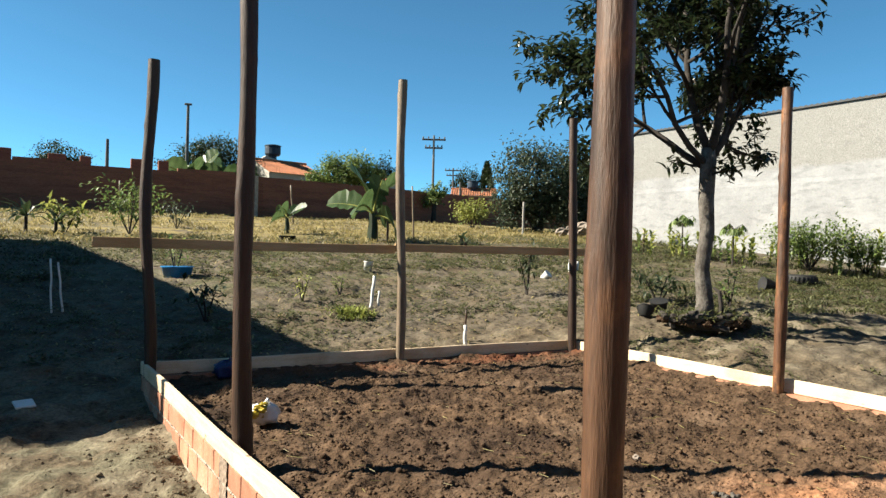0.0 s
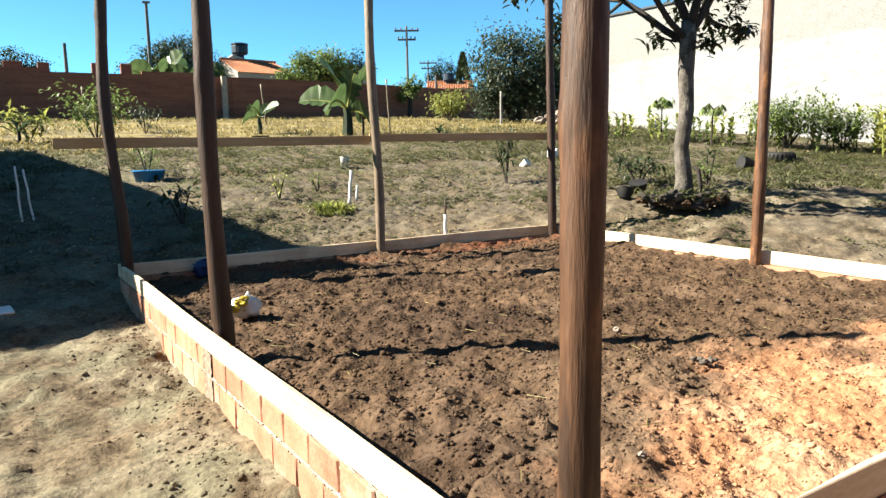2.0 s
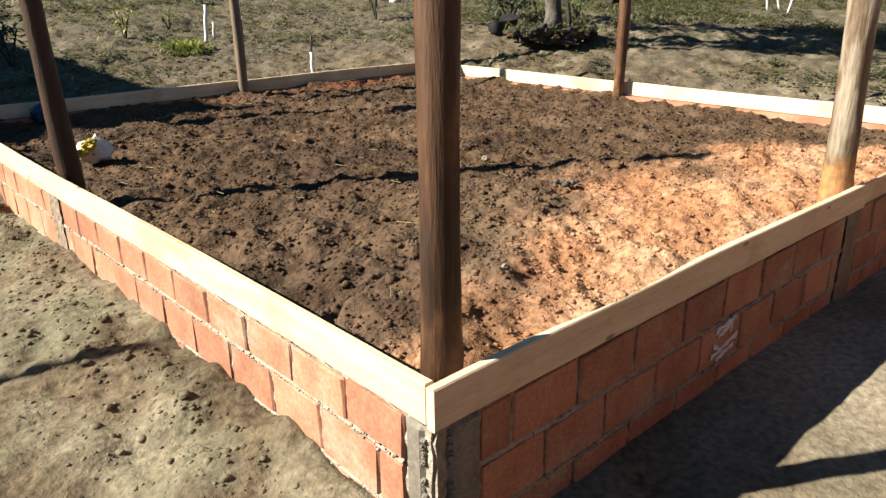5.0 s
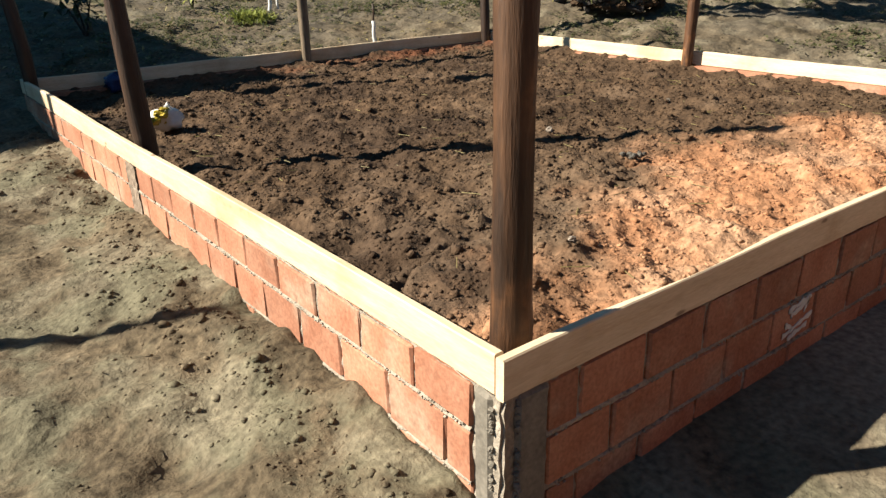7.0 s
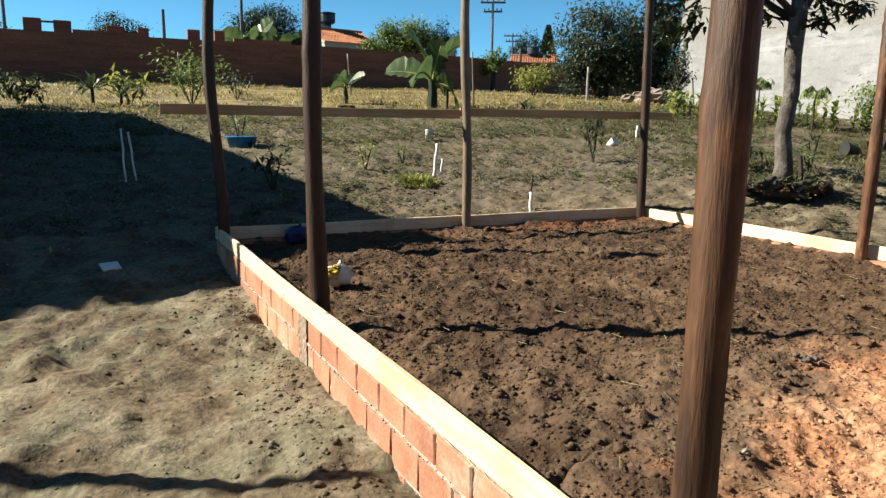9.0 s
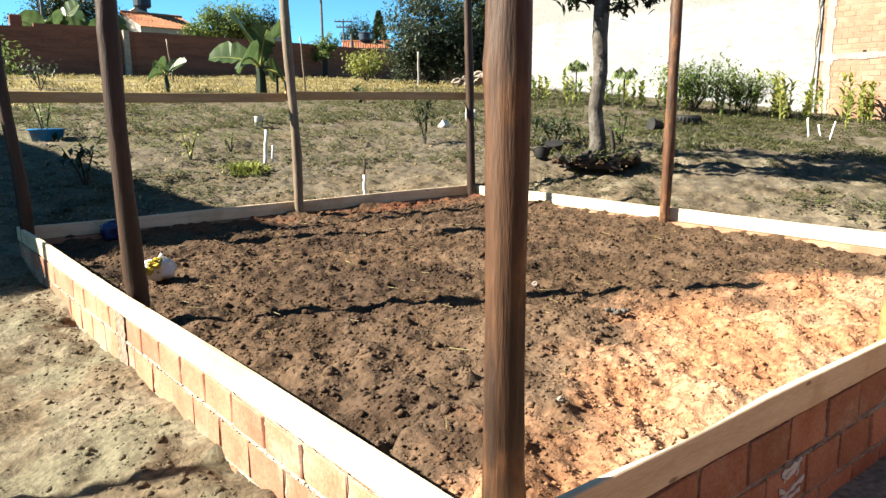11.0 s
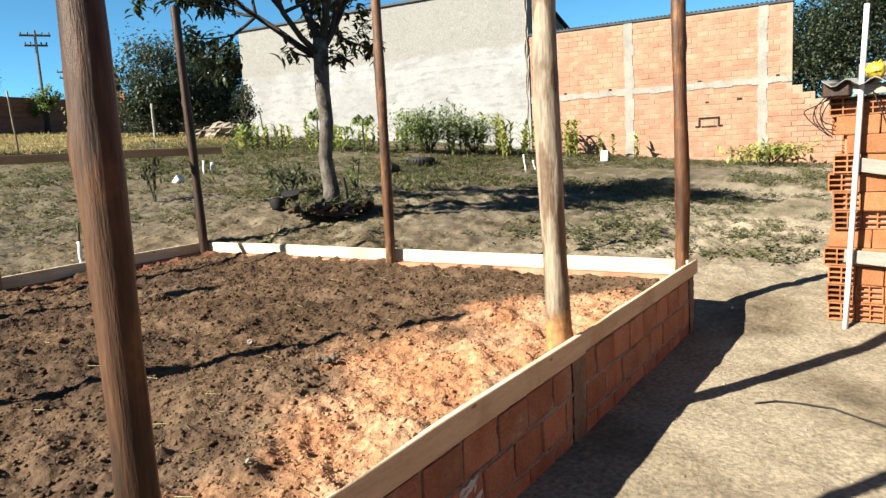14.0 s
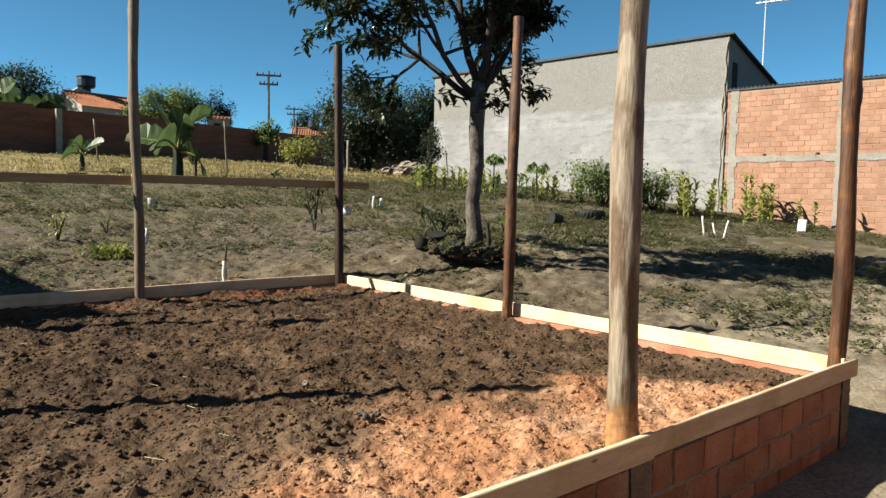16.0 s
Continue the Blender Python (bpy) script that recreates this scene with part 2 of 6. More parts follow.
def stripped_mask(n, l, p):
    s = n.new("ShaderNodeSeparateXYZ")
    l.new(p, s.inputs[0])
    z = calc(n, l, "ADD", s.outputs[2], calc(n, l, "MULTIPLY", noise_at(n, l, p, 6), 0.2))
    return calc(n, l, "MULTIPLY", calc(n, l, "SUBTRACT", 1.0, band(n, l, z, 0.78, 0.86)), 0.85)


def scuff_mask(n, l, p):
    mp = n.new("ShaderNodeMapping")
    mp.inputs["Scale"].default_value = (7, 7, 1.1)
    l.new(p, mp.inputs["Vector"])
    return calc(n, l, "MULTIPLY", band(n, l, noise_at(n, l, mp.outputs[0], 1.7, 5), 0.53, 0.63), 0.7)


def rubbed_mask(n, l, p):
    mp = n.new("ShaderNodeMapping")
    mp.inputs["Scale"].default_value = (3, 3, 1.6)
    mp.inputs["Location"].default_value = (4.3, 1.7, 8.1)
    l.new(p, mp.inputs["Vector"])
    return calc(n, l, "MULTIPLY", band(n, l, noise_at(n, l, mp.outputs[0], 2.2, 7), 0.52, 0.66), 0.75)


blend_in(M_POST_MID, (0.110, 0.047, 0.0180), rubbed_mask)
blend_in(M_POST_MID, (0.0155, 0.0078, 0.0044), scuff_mask)
blend_in(M_POST_RED, (0.155, 0.068, 0.026), rubbed_mask)
blend_in(M_POST_RED, (0.022, 0.0110, 0.0060), scuff_mask)
blend_in(M_POST_PALE, (0.077, 0.045, 0.023), bark_mask)
blend_in(M_POST_PALE, (0.284, 0.138, 0.052), stripped_mask)
M_PLASTER = material("pale_plaster", (0.167, 0.170, 0.173), (0.213, 0.217, 0.219), 0.8, 14, 0.92, 0.5, 0.012, contrast=0.10)


def upper_mask(n, l, p):
    s = n.new("ShaderNodeSeparateXYZ")
    l.new(p, s.inputs[0])
    return calc(n, l, "MULTIPLY", band(n, l, calc(n, l, "ADD", s.outputs[2], calc(n, l, "MULTIPLY", noise_at(n, l, p, 1.2), 0.3)), 4.72, 4.9), 0.85)


def stain_mask(n, l, p):
    return calc(n, l, "MULTIPLY", band(n, l, noise_at(n, l, p, 0.9, 9), 0.5, 0.68), 0.5)


blend_in(M_PLASTER, (0.135, 0.135, 0.135), stain_mask)


def trowel_mask(n, l, p):
    mp = n.new("ShaderNodeMapping")
    mp.inputs["Scale"].default_value = (1, 1.3, 4.5)
    l.new(p, mp.inputs["Vector"])
    return calc(n, l, "MULTIPLY", band(n, l, noise_at(n, l, mp.outputs[0], 1.6, 10), 0.5, 0.66), 0.6)


blend_in(M_PLASTER, (0.126, 0.128, 0.130), trowel_mask)
blend_in(M_PLASTER, (0.147, 0.144, 0.135), upper_mask)
M_WHITE = material("white_plastic", (0.430, 0.430, 0.418), (0.500, 0.500, 0.488), 4, 40, 0.5, 0.05, 0.002, contrast=0.08)
M_HOUSE = material("cream_house_paint", (0.237, 0.223, 0.192), (0.292, 0.276, 0.249), 1, 12, 0.85, 0.1, 0.004, contrast=0.08)
M_TILE = material("terracotta_roof", (0.192, 0.065, 0.028), (0.253, 0.103, 0.050), 3, 30, 0.85, 0.2, 0.005, island=0.15)
M_REDWALL = material("red_brick_wall_far", (0.112, 0.041, 0.025), (0.184, 0.068, 0.041), 1.2, 16, 0.9, 0.3, 0.01, contrast=0.35, stretch=(0.5, 0.5, 4.5))
M_SHEET = material("fibre_cement_sheet", (0.099, 0.099, 0.096), (0.167, 0.167, 0.164), 4, 30, 0.8, 0.2, 0.004)
M_BARK = material("grey_tree_bark", (0.034, 0.028, 0.023), (0.118, 0.107, 0.093), 9, 50, 0.95, 0.8, 0.02, stretch=(1, 1, 0.6))
M_LIMB = material("dark_limb_bark", (0.0136, 0.0112, 0.0093), (0.034, 0.028, 0.024), 9, 50, 0.95, 0.6, 0.01)
M_BLUE = material("blue_plastic_tub", (0.010, 0.105, 0.270), (0.016, 0.150, 0.350), 5, 40, 0.4, 0.05, 0.002, contrast=0.08)
M_BLACK = material("black_rubber", (0.0043, 0.0043, 0.0043), (0.0136, 0.0130, 0.0124), 8, 60, 0.7, 0.3, 0.004)
M_YELLOW = material("yellow_plastic", (0.261, 0.181, 0.0118), (0.307, 0.237, 0.023), 9, 60, 0.45, 0.2, 0.004)
M_BLUEBAG = material("dark_blue_bag", (0.0074, 0.0136, 0.050), (0.0189, 0.031, 0.092), 9, 60, 0.4, 0.3, 0.006)
M_ROCK = material("pale_rubble", (0.131, 0.107, 0.089), (0.200, 0.169, 0.138), 3, 25, 0.9, 0.6, 0.02)
M_POLE = material("grey_pole", (0.061, 0.058, 0.054), (0.107, 0.103, 0.096), 2, 20, 0.9, 0.2, 0.004)
M_TANK = material("blue_black_tank", (0.0043, 0.0118, 0.023), (0.0074, 0.023, 0.042), 2, 20, 0.6, 0.1, 0.004)
M_DARKHOLE = material("dark_opening", (0.0037, 0.0037, 0.0043), (0.0118, 0.0105, 0.0099), 2, 20, 0.9, 0.1, 0.004)
M_SHEDDARK = material("dark_roof_edge", (0.0189, 0.021, 0.025), (0.039, 0.042, 0.046), 3, 30, 0.7, 0.2, 0.004)


def leaf_material(name, dark, light, gloss=0.5):
    m = material(name, dark, light, 1.3, 30, gloss, 0.1, 0.002, island=0.4, contrast=0.2, spec=0.35)
    b = m.node_tree.nodes["Principled BSDF"]
    b.inputs["Transmission Weight"].default_value = 0.0
    tr = m.node_tree.nodes.new("ShaderNodeBsdfTranslucent")
    m.node_tree.links.new(b.inputs["Base Color"].links[0].from_socket, tr.inputs[0])
    mx = m.node_tree.nodes.new("ShaderNodeMixShader")
    mx.inputs[0].default_value = 0.38
    out = m.node_tree.nodes["Material Output"]
    m.node_tree.links.new(b.outputs[0], mx.inputs[1])
    m.node_tree.links.new(tr.outputs[0], mx.inputs[2])
    m.node_tree.links.new(mx.outputs[0], out.inputs[0])
    return m


M_LEAF_TREE = leaf_material("dark_glossy_leaves", (0.0092, 0.0148, 0.0064), (0.029, 0.040, 0.0155), 0.28)
M_LEAF_DARK = leaf_material("dark_far_leaves", (0.0120, 0.022, 0.0092), (0.034, 0.048, 0.0181))
M_LEAF_GREY = leaf_material("grey_green_leaves", (0.022, 0.032, 0.0181), (0.058, 0.074, 0.042))
M_LEAF_MID = leaf_material("garden_green_leaves", (0.059, 0.101, 0.026), (0.161, 0.199, 0.059))
M_LEAF_YELLOW = leaf_material("yellow_green_leaves", (0.113, 0.144, 0.030), (0.289, 0.289, 0.077))
M_LEAF_BANANA = leaf_material("banana_leaf", (0.022, 0.042, 0.0141), (0.071, 0.106, 0.042), 0.35)
M_WEED = leaf_material("dusty_weeds", (0.035, 0.045, 0.0169), (0.106, 0.106, 0.042))
M_DRYGRASS = leaf_material("dry_straw_grass", (0.148, 0.122, 0.048), (0.275, 0.228, 0.095))


# ---- mesh helpers ----
class Shape:
    """Vertices and faces gathered for one mesh."""

    def __init__(self):
        self.v, self.f = [], []

    def add(self, verts, faces):
        o = len(self.v)
        self.v.extend(verts)
        self.f.extend([tuple(i + o for i in f) for f in faces])
        return self

    def box(self, x0, y0, z0, x1, y1, z1):
        return self.add([(x0, y0, z0), (x1, y0, z0), (x1, y1, z0), (x0, y1, z0), (x0, y0, z1), (x1, y0, z1), (x1, y1, z1), (x0, y1, z1)],
                        [(0, 3, 2, 1), (4, 5, 6, 7), (0, 1, 5, 4), (1, 2, 6, 5), (2, 3, 7, 6), (3, 0, 4, 7)])

    def chamfer_box(self, x0, y0, z0, x1, y1, z1, c):
        """A box with its twelve edges taken off."""
        lo, hi = (x0, y0, z0), (x1, y1, z1)
        verts, at = [], {}
        for i in range(8):
            s = [(i >> k) & 1 for k in range(3)]
            for axis in range(3):
                p = []
                for k in range(3):
                    edge = hi[k] if s[k] else lo[k]
                    p.append(edge if k == axis else edge + (-c if s[k] else c))
                at[i, axis] = len(verts)
                verts.append(tuple(p))
        faces = []
        for axis in range(3):
            a, b = (axis + 1) % 3, (axis + 2) % 3
            for side in (0, 1):
                ids = [(side << axis) | (u << a) | (w << b) for u, w in ((0, 0), (1, 0), (1, 1), (0, 1))]
                f = [at[i, axis] for i in ids]
                faces.append(tuple(f if side else f[::-1]))
            for u in (0, 1):
                for w in (0, 1):
                    i = (u << a) | (w << b)
                    j = i | (1 << axis)
                    f = [at[i, a], at[j, a], at[j, b], at[i, b]]
                    faces.append(tuple(f if u != w else f[::-1]))
        for i in range(8):
            f = [at[i, 0], at[i, 1], at[i, 2]]
            faces.append(tuple(f if bin(i).count("1") % 2 else f[::-1]))
        return self.add(verts, faces)

    def tube(self, pts, radii, sides=8, cap=True, wobble=0.0, rng=None):
        pts = [Vector(p) for p in pts]
        verts, faces = [], []
        for i, p in enumerate(pts):
            d = (pts[min(i + 1, len(pts) - 1)] - pts[max(i - 1, 0)]).normalized()
            ref = Vector((1, 0, 0)) if abs(d.x) < 0.9 else Vector((0, 1, 0))
            u = d.cross(ref).normalized()
            w = d.cross(u)
            for k in range(sides):
                a = 2 * math.pi * k / sides
                r = radii[i] * (1 + (wobble * (rng.random() - 0.5) if rng else 0))
                verts.append(tuple(p + u * (math.cos(a) * r) + w * (math.sin(a) * r)))
        for i in range(len(pts) - 1):
            for k in range(sides):
                a, b = i * sides + k, i * sides + (k + 1) % sides
                faces.append((a, b, b + sides, a + sides))
        if cap:
            faces.append(tuple(range(sides))[::-1])
            faces.append(tuple((len(pts) - 1) * sides + k for k in range(sides)))
        return self.add(verts, faces)

    def leaf(self, p, along, up, length, width, droop=0.2):
        """One leaf, folded on its midrib, with a bent tip."""
        a = along.normalized()
        s = a.cross(up)
        s = s.normalized() if s.length > 1e-4 else Vector((1, 0, 0))
        n = s.cross(a)
        p = Vector(p)
        q = p + a * length * 0.5 - n * (droop * length * 0.1)
        e = p + a * length - n * (droop * length)
        return self.add([tuple(p), tuple(q + s * width * 0.5 + n * width * 0.15), tuple(q), tuple(q - s * width * 0.5 + n * width * 0.15), tuple(e)],
                        [(0, 1, 2), (0, 2, 3), (1, 4, 2), (2, 4, 3)])

    def broad_leaf(self, p, along, up, length, width, droop=0.2):
        """One broad oval leaf with a midrib fold."""
        a = along.normalized()
        s = a.cross(up)
        s = s.normalized() if s.length > 1e-4 else Vector((1, 0, 0))
        n, p, w = s.cross(a), Vector(p), width * 0.5
        mid = [p + a * length * u - n * (droop * length * u * u) for u in (0.0, 0.3, 0.68, 1.0)]
        verts = [mid[0], mid[1] + s * w * 0.9 + n * w * 0.3, mid[1], mid[1] - s * w * 0.9 + n * w * 0.3, mid[2] + s * w * 0.85 + n * w * 0.3, mid[2], mid[2] - s * w * 0.85 + n * w * 0.3, mid[3]]
        return self.add([tuple(v) for v in verts], [(0, 1, 2), (0, 2, 3), (1, 4, 5, 2), (2, 5, 6, 3), (4, 7, 5), (5, 7, 6)])

    def lump(self, x, y, z, r, rng, flat=0.8):
        """A rough stone or clod."""
        verts, faces, rings = [(x, y, z - r * flat)], [], 4
        for i in range(1, rings):
            th = math.pi * i / rings
            for k in range(6):
                a = 2 * math.pi * (k + 0.5 * i) / 6
                q = r * (0.75 + 0.5 * rng.random())
                verts.append((x + q * math.sin(th) * math.cos(a), y + q * math.sin(th) * math.sin(a), z - q * flat * math.cos(th)))
        verts.append((x, y, z + r * flat))
        for k in range(6):
            faces.append((0, 1 + (k + 1) % 6, 1 + k))
            for i in range(rings - 2):
                a, b = 1 + i * 6 + k, 1 + i * 6 + (k + 1) % 6
                faces.append((a, b, b + 6, a + 6))
            faces.append((1 + (rings - 2) * 6 + k, 1 + (rings - 2) * 6 + (k + 1) % 6, len(verts) - 1))
        return self.add(verts, faces)

    def mesh(self, name, mat, smooth=False):
        me = bpy.data.meshes.new(name)
        me.from_pydata(self.v, [], self.f)
        me.materials.append(mat)
        if smooth:
            me.shade_smooth()
        me.update()
        return me


def part(name, shape, mat, parent=None, label="", smooth=False):
    """One mesh object, under a thing or a part."""
    ob = new(name, shape if isinstance(shape, bpy.types.Mesh) else shape.mesh(name, mat, smooth))
    if parent is not None:
        ob.parent = parent
    return tagged(ob, label)


def thing(name, x, y, z, label, category, turn=0.0, group="", kind=""):
    """An empty at a thing's base."""
    ob = new(name)
    ob.matrix_world = pose(x, y, z, 0, 0, turn)
    return tagged(ob, label, category, group, kind)


TABLES = {}


def fbm(x, y, scale, octaves=4, seed=0):
    """Smooth value noise of arrays, about -1 to 1."""
    total, amp = np.zeros_like(x, float), 1.0
    for o in range(octaves):
        if (seed, o) not in TABLES:
            TABLES[seed, o] = np.random.RandomState(seed * 31 + o).rand(256, 256) * 2 - 1
        table = TABLES[seed, o]
        u, v = x * scale * 2**o + 37.3 * o, y * scale * 2**o + 11.7 * o
        i, j = np.floor(u).astype(int), np.floor(v).astype(int)
        fu, fv = u - i, v - j
        fu, fv = fu * fu * (3 - 2 * fu), fv * fv * (3 - 2 * fv)
        g = lambda a, b: table[a % 256, b % 256]  # noqa: E731
        total += amp * ((g(i, j) * (1 - fu) + g(i + 1, j) * fu) * (1 - fv) + (g(i, j + 1) * (1 - fu) + g(i + 1, j + 1) * fu) * fv)
        amp *= 0.5
    return total / 1.9


# ---- ground ----
CORNERS = [(0.0, 0.0), (-0.16, 6.02), (5.06, 6.05), (5.04, 0.0)]
TOP, BOARD, SOIL = 0.60, 0.122, 0.435


def slope(x, y):
    """The lie of the land: level by the near wall, climbing away from it."""
    base = np.interp(y, [-60, -10, 0, 3, 6, 9, 12, 22, 30, 40, 50, 90, 300], [-0.6, -0.1, 0.03, 0.10, 0.30, 0.70, 1.08, 2.05, 2.75, 3.45, 3.8, 4.2, 4.2])
    fade = np.interp(y, [-3, 0, 3, 6, 16, 25, 40], [0.5, 0.7, 0.9, 1, 0.8, 0.5, 0.15])
    level = np.clip((x - 4.9) / 1.0, 0, 1) ** 2 * (3 - 2 * np.clip((x - 4.9) / 1.0, 0, 1))
    fade = fade * np.where(y < 2.0, level + (1 - level) * np.clip(y / 2.0, 0, 1), 1.0)
    edge = x + 0.0266 * np.clip(y, 0, 6)
    heap = 0.085 * np.where(edge < 0, np.exp(-((edge / 0.42) ** 2)), np.exp(-((edge / 0.1) ** 2))) * np.interp(y, [-0.7, -0.15, 0.3, 1.5, 3, 5], [0, 0.45, 1, 0.9, 0.6, 0])
    hump = 0.27 * np.exp(-((x - 8.3) ** 2 + (y - 6.2) ** 2) / 8)
    return base + fade * 0.042 * np.clip(x, 0, 18) + hump + heap


def rough(x, y):
    x, y = np.asarray(x, float), np.asarray(y, float)
    near = np.exp(-np.maximum(np.hypot(x - 2, y - 2) - 12, 0) / 12)
    trodden = 1 - 0.8 * np.clip((x - 0.2) / 0.5, 0, 1) * np.clip((1.2 - y) / 1.0, 0, 1) * np.clip((8.0 - x) / 2.0, 0, 1)
    lumps = fbm(x, y, 3.3, 2, 9)
    return 0.05 * trodden * fbm(x, y, 0.45, 3, 1) + near * trodden * (0.05 * lumps * np.abs(lumps) * 1.5 + 0.05 * fbm(x, y, 2.0, 3, 2) + np.interp(y, [4, 8], [0.055, 0.03]) * fbm(x, y, 5.2, 2, 3) + 0.032 * fbm(x, y, 12.0, 2, 10))


def land(x, y):
    """Height of the ground's surface."""
    return float(slope(np.array(x), np.array(y)) + rough(x, y))


def spaced(a, b, step, far):
    inner = list(np.arange(a, b, step))
    out, s, v = [], step, b
    while v < far:
        out.append(v)
        s *= 1.06
        v += s
    low, s, v = [], step, a - step
    while v > -far:
        low.append(v)
        s *= 1.06
        v -= s
    return np.array(low[::-1] + inner + out)


def sheet(name, xs, ys, height, mat, kind="structure", label="", category="", shear=0.0):
    X, Y = np.meshgrid(xs, ys)
    Z = height(X, Y)
    co = np.stack([X - shear * Y * (1 - X / 5), Y, Z], -1).reshape(-1, 3)
    nx, ny = len(xs), len(ys)
    i = (np.arange(ny - 1)[:, None] * nx + np.arange(nx - 1)[None]).ravel()
    faces = np.stack([i, i + 1, i + nx + 1, i + nx], 1)
    me = bpy.data.meshes.new(name)
    me.from_pydata(co.tolist(), [], faces.tolist())
    me.materials.append(mat)
    me.shade_smooth()
    return tagged(new(name, me), label, category, kind=kind)


def ground_height(x, y):
    z = slope(x, y) + rough(x, y)
    inside = (x > 0.04) & (x < 5.03) & (y > 0.04) & (y < 6.035)
    return np.where(inside, np.minimum(z, 0.0), z)


sheet("ground", spaced(-3.2, 9.5, 0.036, 600), spaced(-2.6, 10.0, 0.036, 600), ground_height, M_GROUND, label="dry sandy garden ground with sparse weeds", category="ground")


def soil_height(x, y):
    prints = fbm(x, y, 3.2, 2, 7)
    z = SOIL + 0.03 * fbm(x, y, 0.8, 2, 5) + 0.066 * prints * np.abs(prints) * 1.5 + 0.047 * fbm(x, y, 5.5, 3, 6) + 0.026 * fbm(x, y, 16, 3, 8)
    ring = np.hypot(x - 0.56, y - 0.48) - 0.45 + 0.02 * fbm(x, y, 9, 2, 4)
    arc = (np.abs(x - 0.36) < 0.24) & (y > 0.56)
    z = z + np.where(arc, 0.02 * np.exp(-((ring + 0.05) / 0.035) ** 2) - 0.045 * np.exp(-(ring / 0.02) ** 2), 0.0)
    low, up = np.minimum(x, y), np.minimum(5.0 - x, 6.0 - y)
    return z - 0.05 * np.exp(-np.maximum(low - 0.08, 0) / 0.12) + 0.034 * np.exp(-np.maximum(up - 0.05, 0) / 0.12)


sheet("bed_soil", np.linspace(0.05, 4.98, 420), np.linspace(0.06, 5.96, 480), soil_height, M_SOIL, shear=0.026,
      label="dark tilled earth with an orange clay corner filling the raised bed", category="soil")

# ---- brick kerb of the bed ----
BRICK_L, BRICK_H, BRICK_T, JOINT = 0.287, 0.178, 0.10, 0.014


def brick_meshes(name, length, depth, height, mat, count, seed, chamfer=0.006, y0=0.0):
    rng, made = random.Random(seed), []
    for k in range(count):
        s = Shape().chamfer_box(-length / 2, y0, -height / 2, length / 2, y0 + depth, height / 2, chamfer)
        s.v = [tuple(c + rng.uniform(-0.003, 0.003) for c in p) for p in s.v]
        made.append(s.mesh(name, mat))
    return made


KERB_BRICKS = brick_meshes("brick", BRICK_L - JOINT, BRICK_T - 0.01, BRICK_H - JOINT, M_BRICK, 5, 3)


def kerb_wall(name, a, b, label, start, courses=3, first=BRICK_H, clip=(0.14, 0.03), gap=(9, 9)):
    """A low wall of hollow bricks from a to b, its outer face to the right of that way; bricks stand proud of the mortar."""
    a, b = Vector((*a, 0)), Vector((*b, 0))
    long, turn = (b - a).length, math.degrees(math.atan2(b.y - a.y, b.x - a.x))
    s, rng = Shape(), random.Random(name)
    steps = int(long / 0.05)
    for z0, z1 in ((-0.12, TOP - BOARD - 0.004),):
        verts, faces, rows = [], [], 16
        for i in range(steps + 1):
            for j in range(rows + 1):
                verts.append((long * i / steps, 0.010 + rng.uniform(-0.006, 0.005), z0 + (z1 - z0) * j / rows))
        for i in range(steps):
            for j in range(rows):
                k = i * (rows + 1) + j
                faces.append((k, k + rows + 1, k + rows + 2, k + 1))
        s.add(verts, faces)
        s.box(0.02, 0.02, z0, long - 0.02, BRICK_T, z1)
    wall = part(name, s, M_MORTAR if courses > 1 else M_BRICK)
    wall.matrix_world = pose(a.x, a.y, 0, 0, 0, turn)
    tagged(wall, label, "low wall", kind="structure")
    jobs = []
    for c in range(courses):
        high_c = first if c == 0 else BRICK_H
        z = TOP - BOARD - 0.002 - (first / 2 if c == 0 else first + BRICK_H * (c - 0.5))
        x = start + (0.5 * BRICK_L if c % 2 else 0.0)
        while x < long - 0.02:
            for x0, x1 in ((max(x, clip[0]), min(x + BRICK_L, long - clip[1], gap[0])), (max(x, gap[1]), min(x + BRICK_L, long - clip[1]))):
                if x1 - x0 > 0.05:
                    jobs.append(((x0 + x1) / 2, z, (x1 - x0 - JOINT) / (BRICK_L - JOINT), (high_c - JOINT) / (BRICK_H - JOINT)))
            x += BRICK_L
    return wall, jobs


def lay_bricks(wall, jobs, meshes):
    rng = random.Random(len(jobs))
    for x, z, stretch, tall in jobs:
        ob = new("brick", rng.choice(meshes))
        ob.parent = wall
        ob.matrix_basis = pose(x, rng.uniform(-0.003, 0.003), z + rng.uniform(-0.003, 0.003), rng.uniform(-0.8, 0.8), rng.uniform(-0.6, 0.6), rng.uniform(-0.6, 0.6)) @ Matrix.Diagonal((stretch, 1, tall, 1))


KERBS = [
    kerb_wall("wall_west", CORNERS[1], CORNERS[0], "sunlit low wall of orange hollow clay bricks", 6.02 - 0.085 - 21 * BRICK_L, 3, 0.150, (0.02, 0.115), (2.90, 3.08)),
    kerb_wall("wall_south", CORNERS[0], CORNERS[3], "shaded low wall of orange hollow clay bricks", 0.14 - 0.145, 3, BRICK_H, (0.16, 0.15), (2.52, 2.70)),
    kerb_wall("wall_east", CORNERS[3], CORNERS[2], "low brick wall at the garden side of the bed", 0.1, 1),
    kerb_wall("wall_north", CORNERS[2], CORNERS[1], "low brick wall at the far side of the bed", 0.1, 1),
]

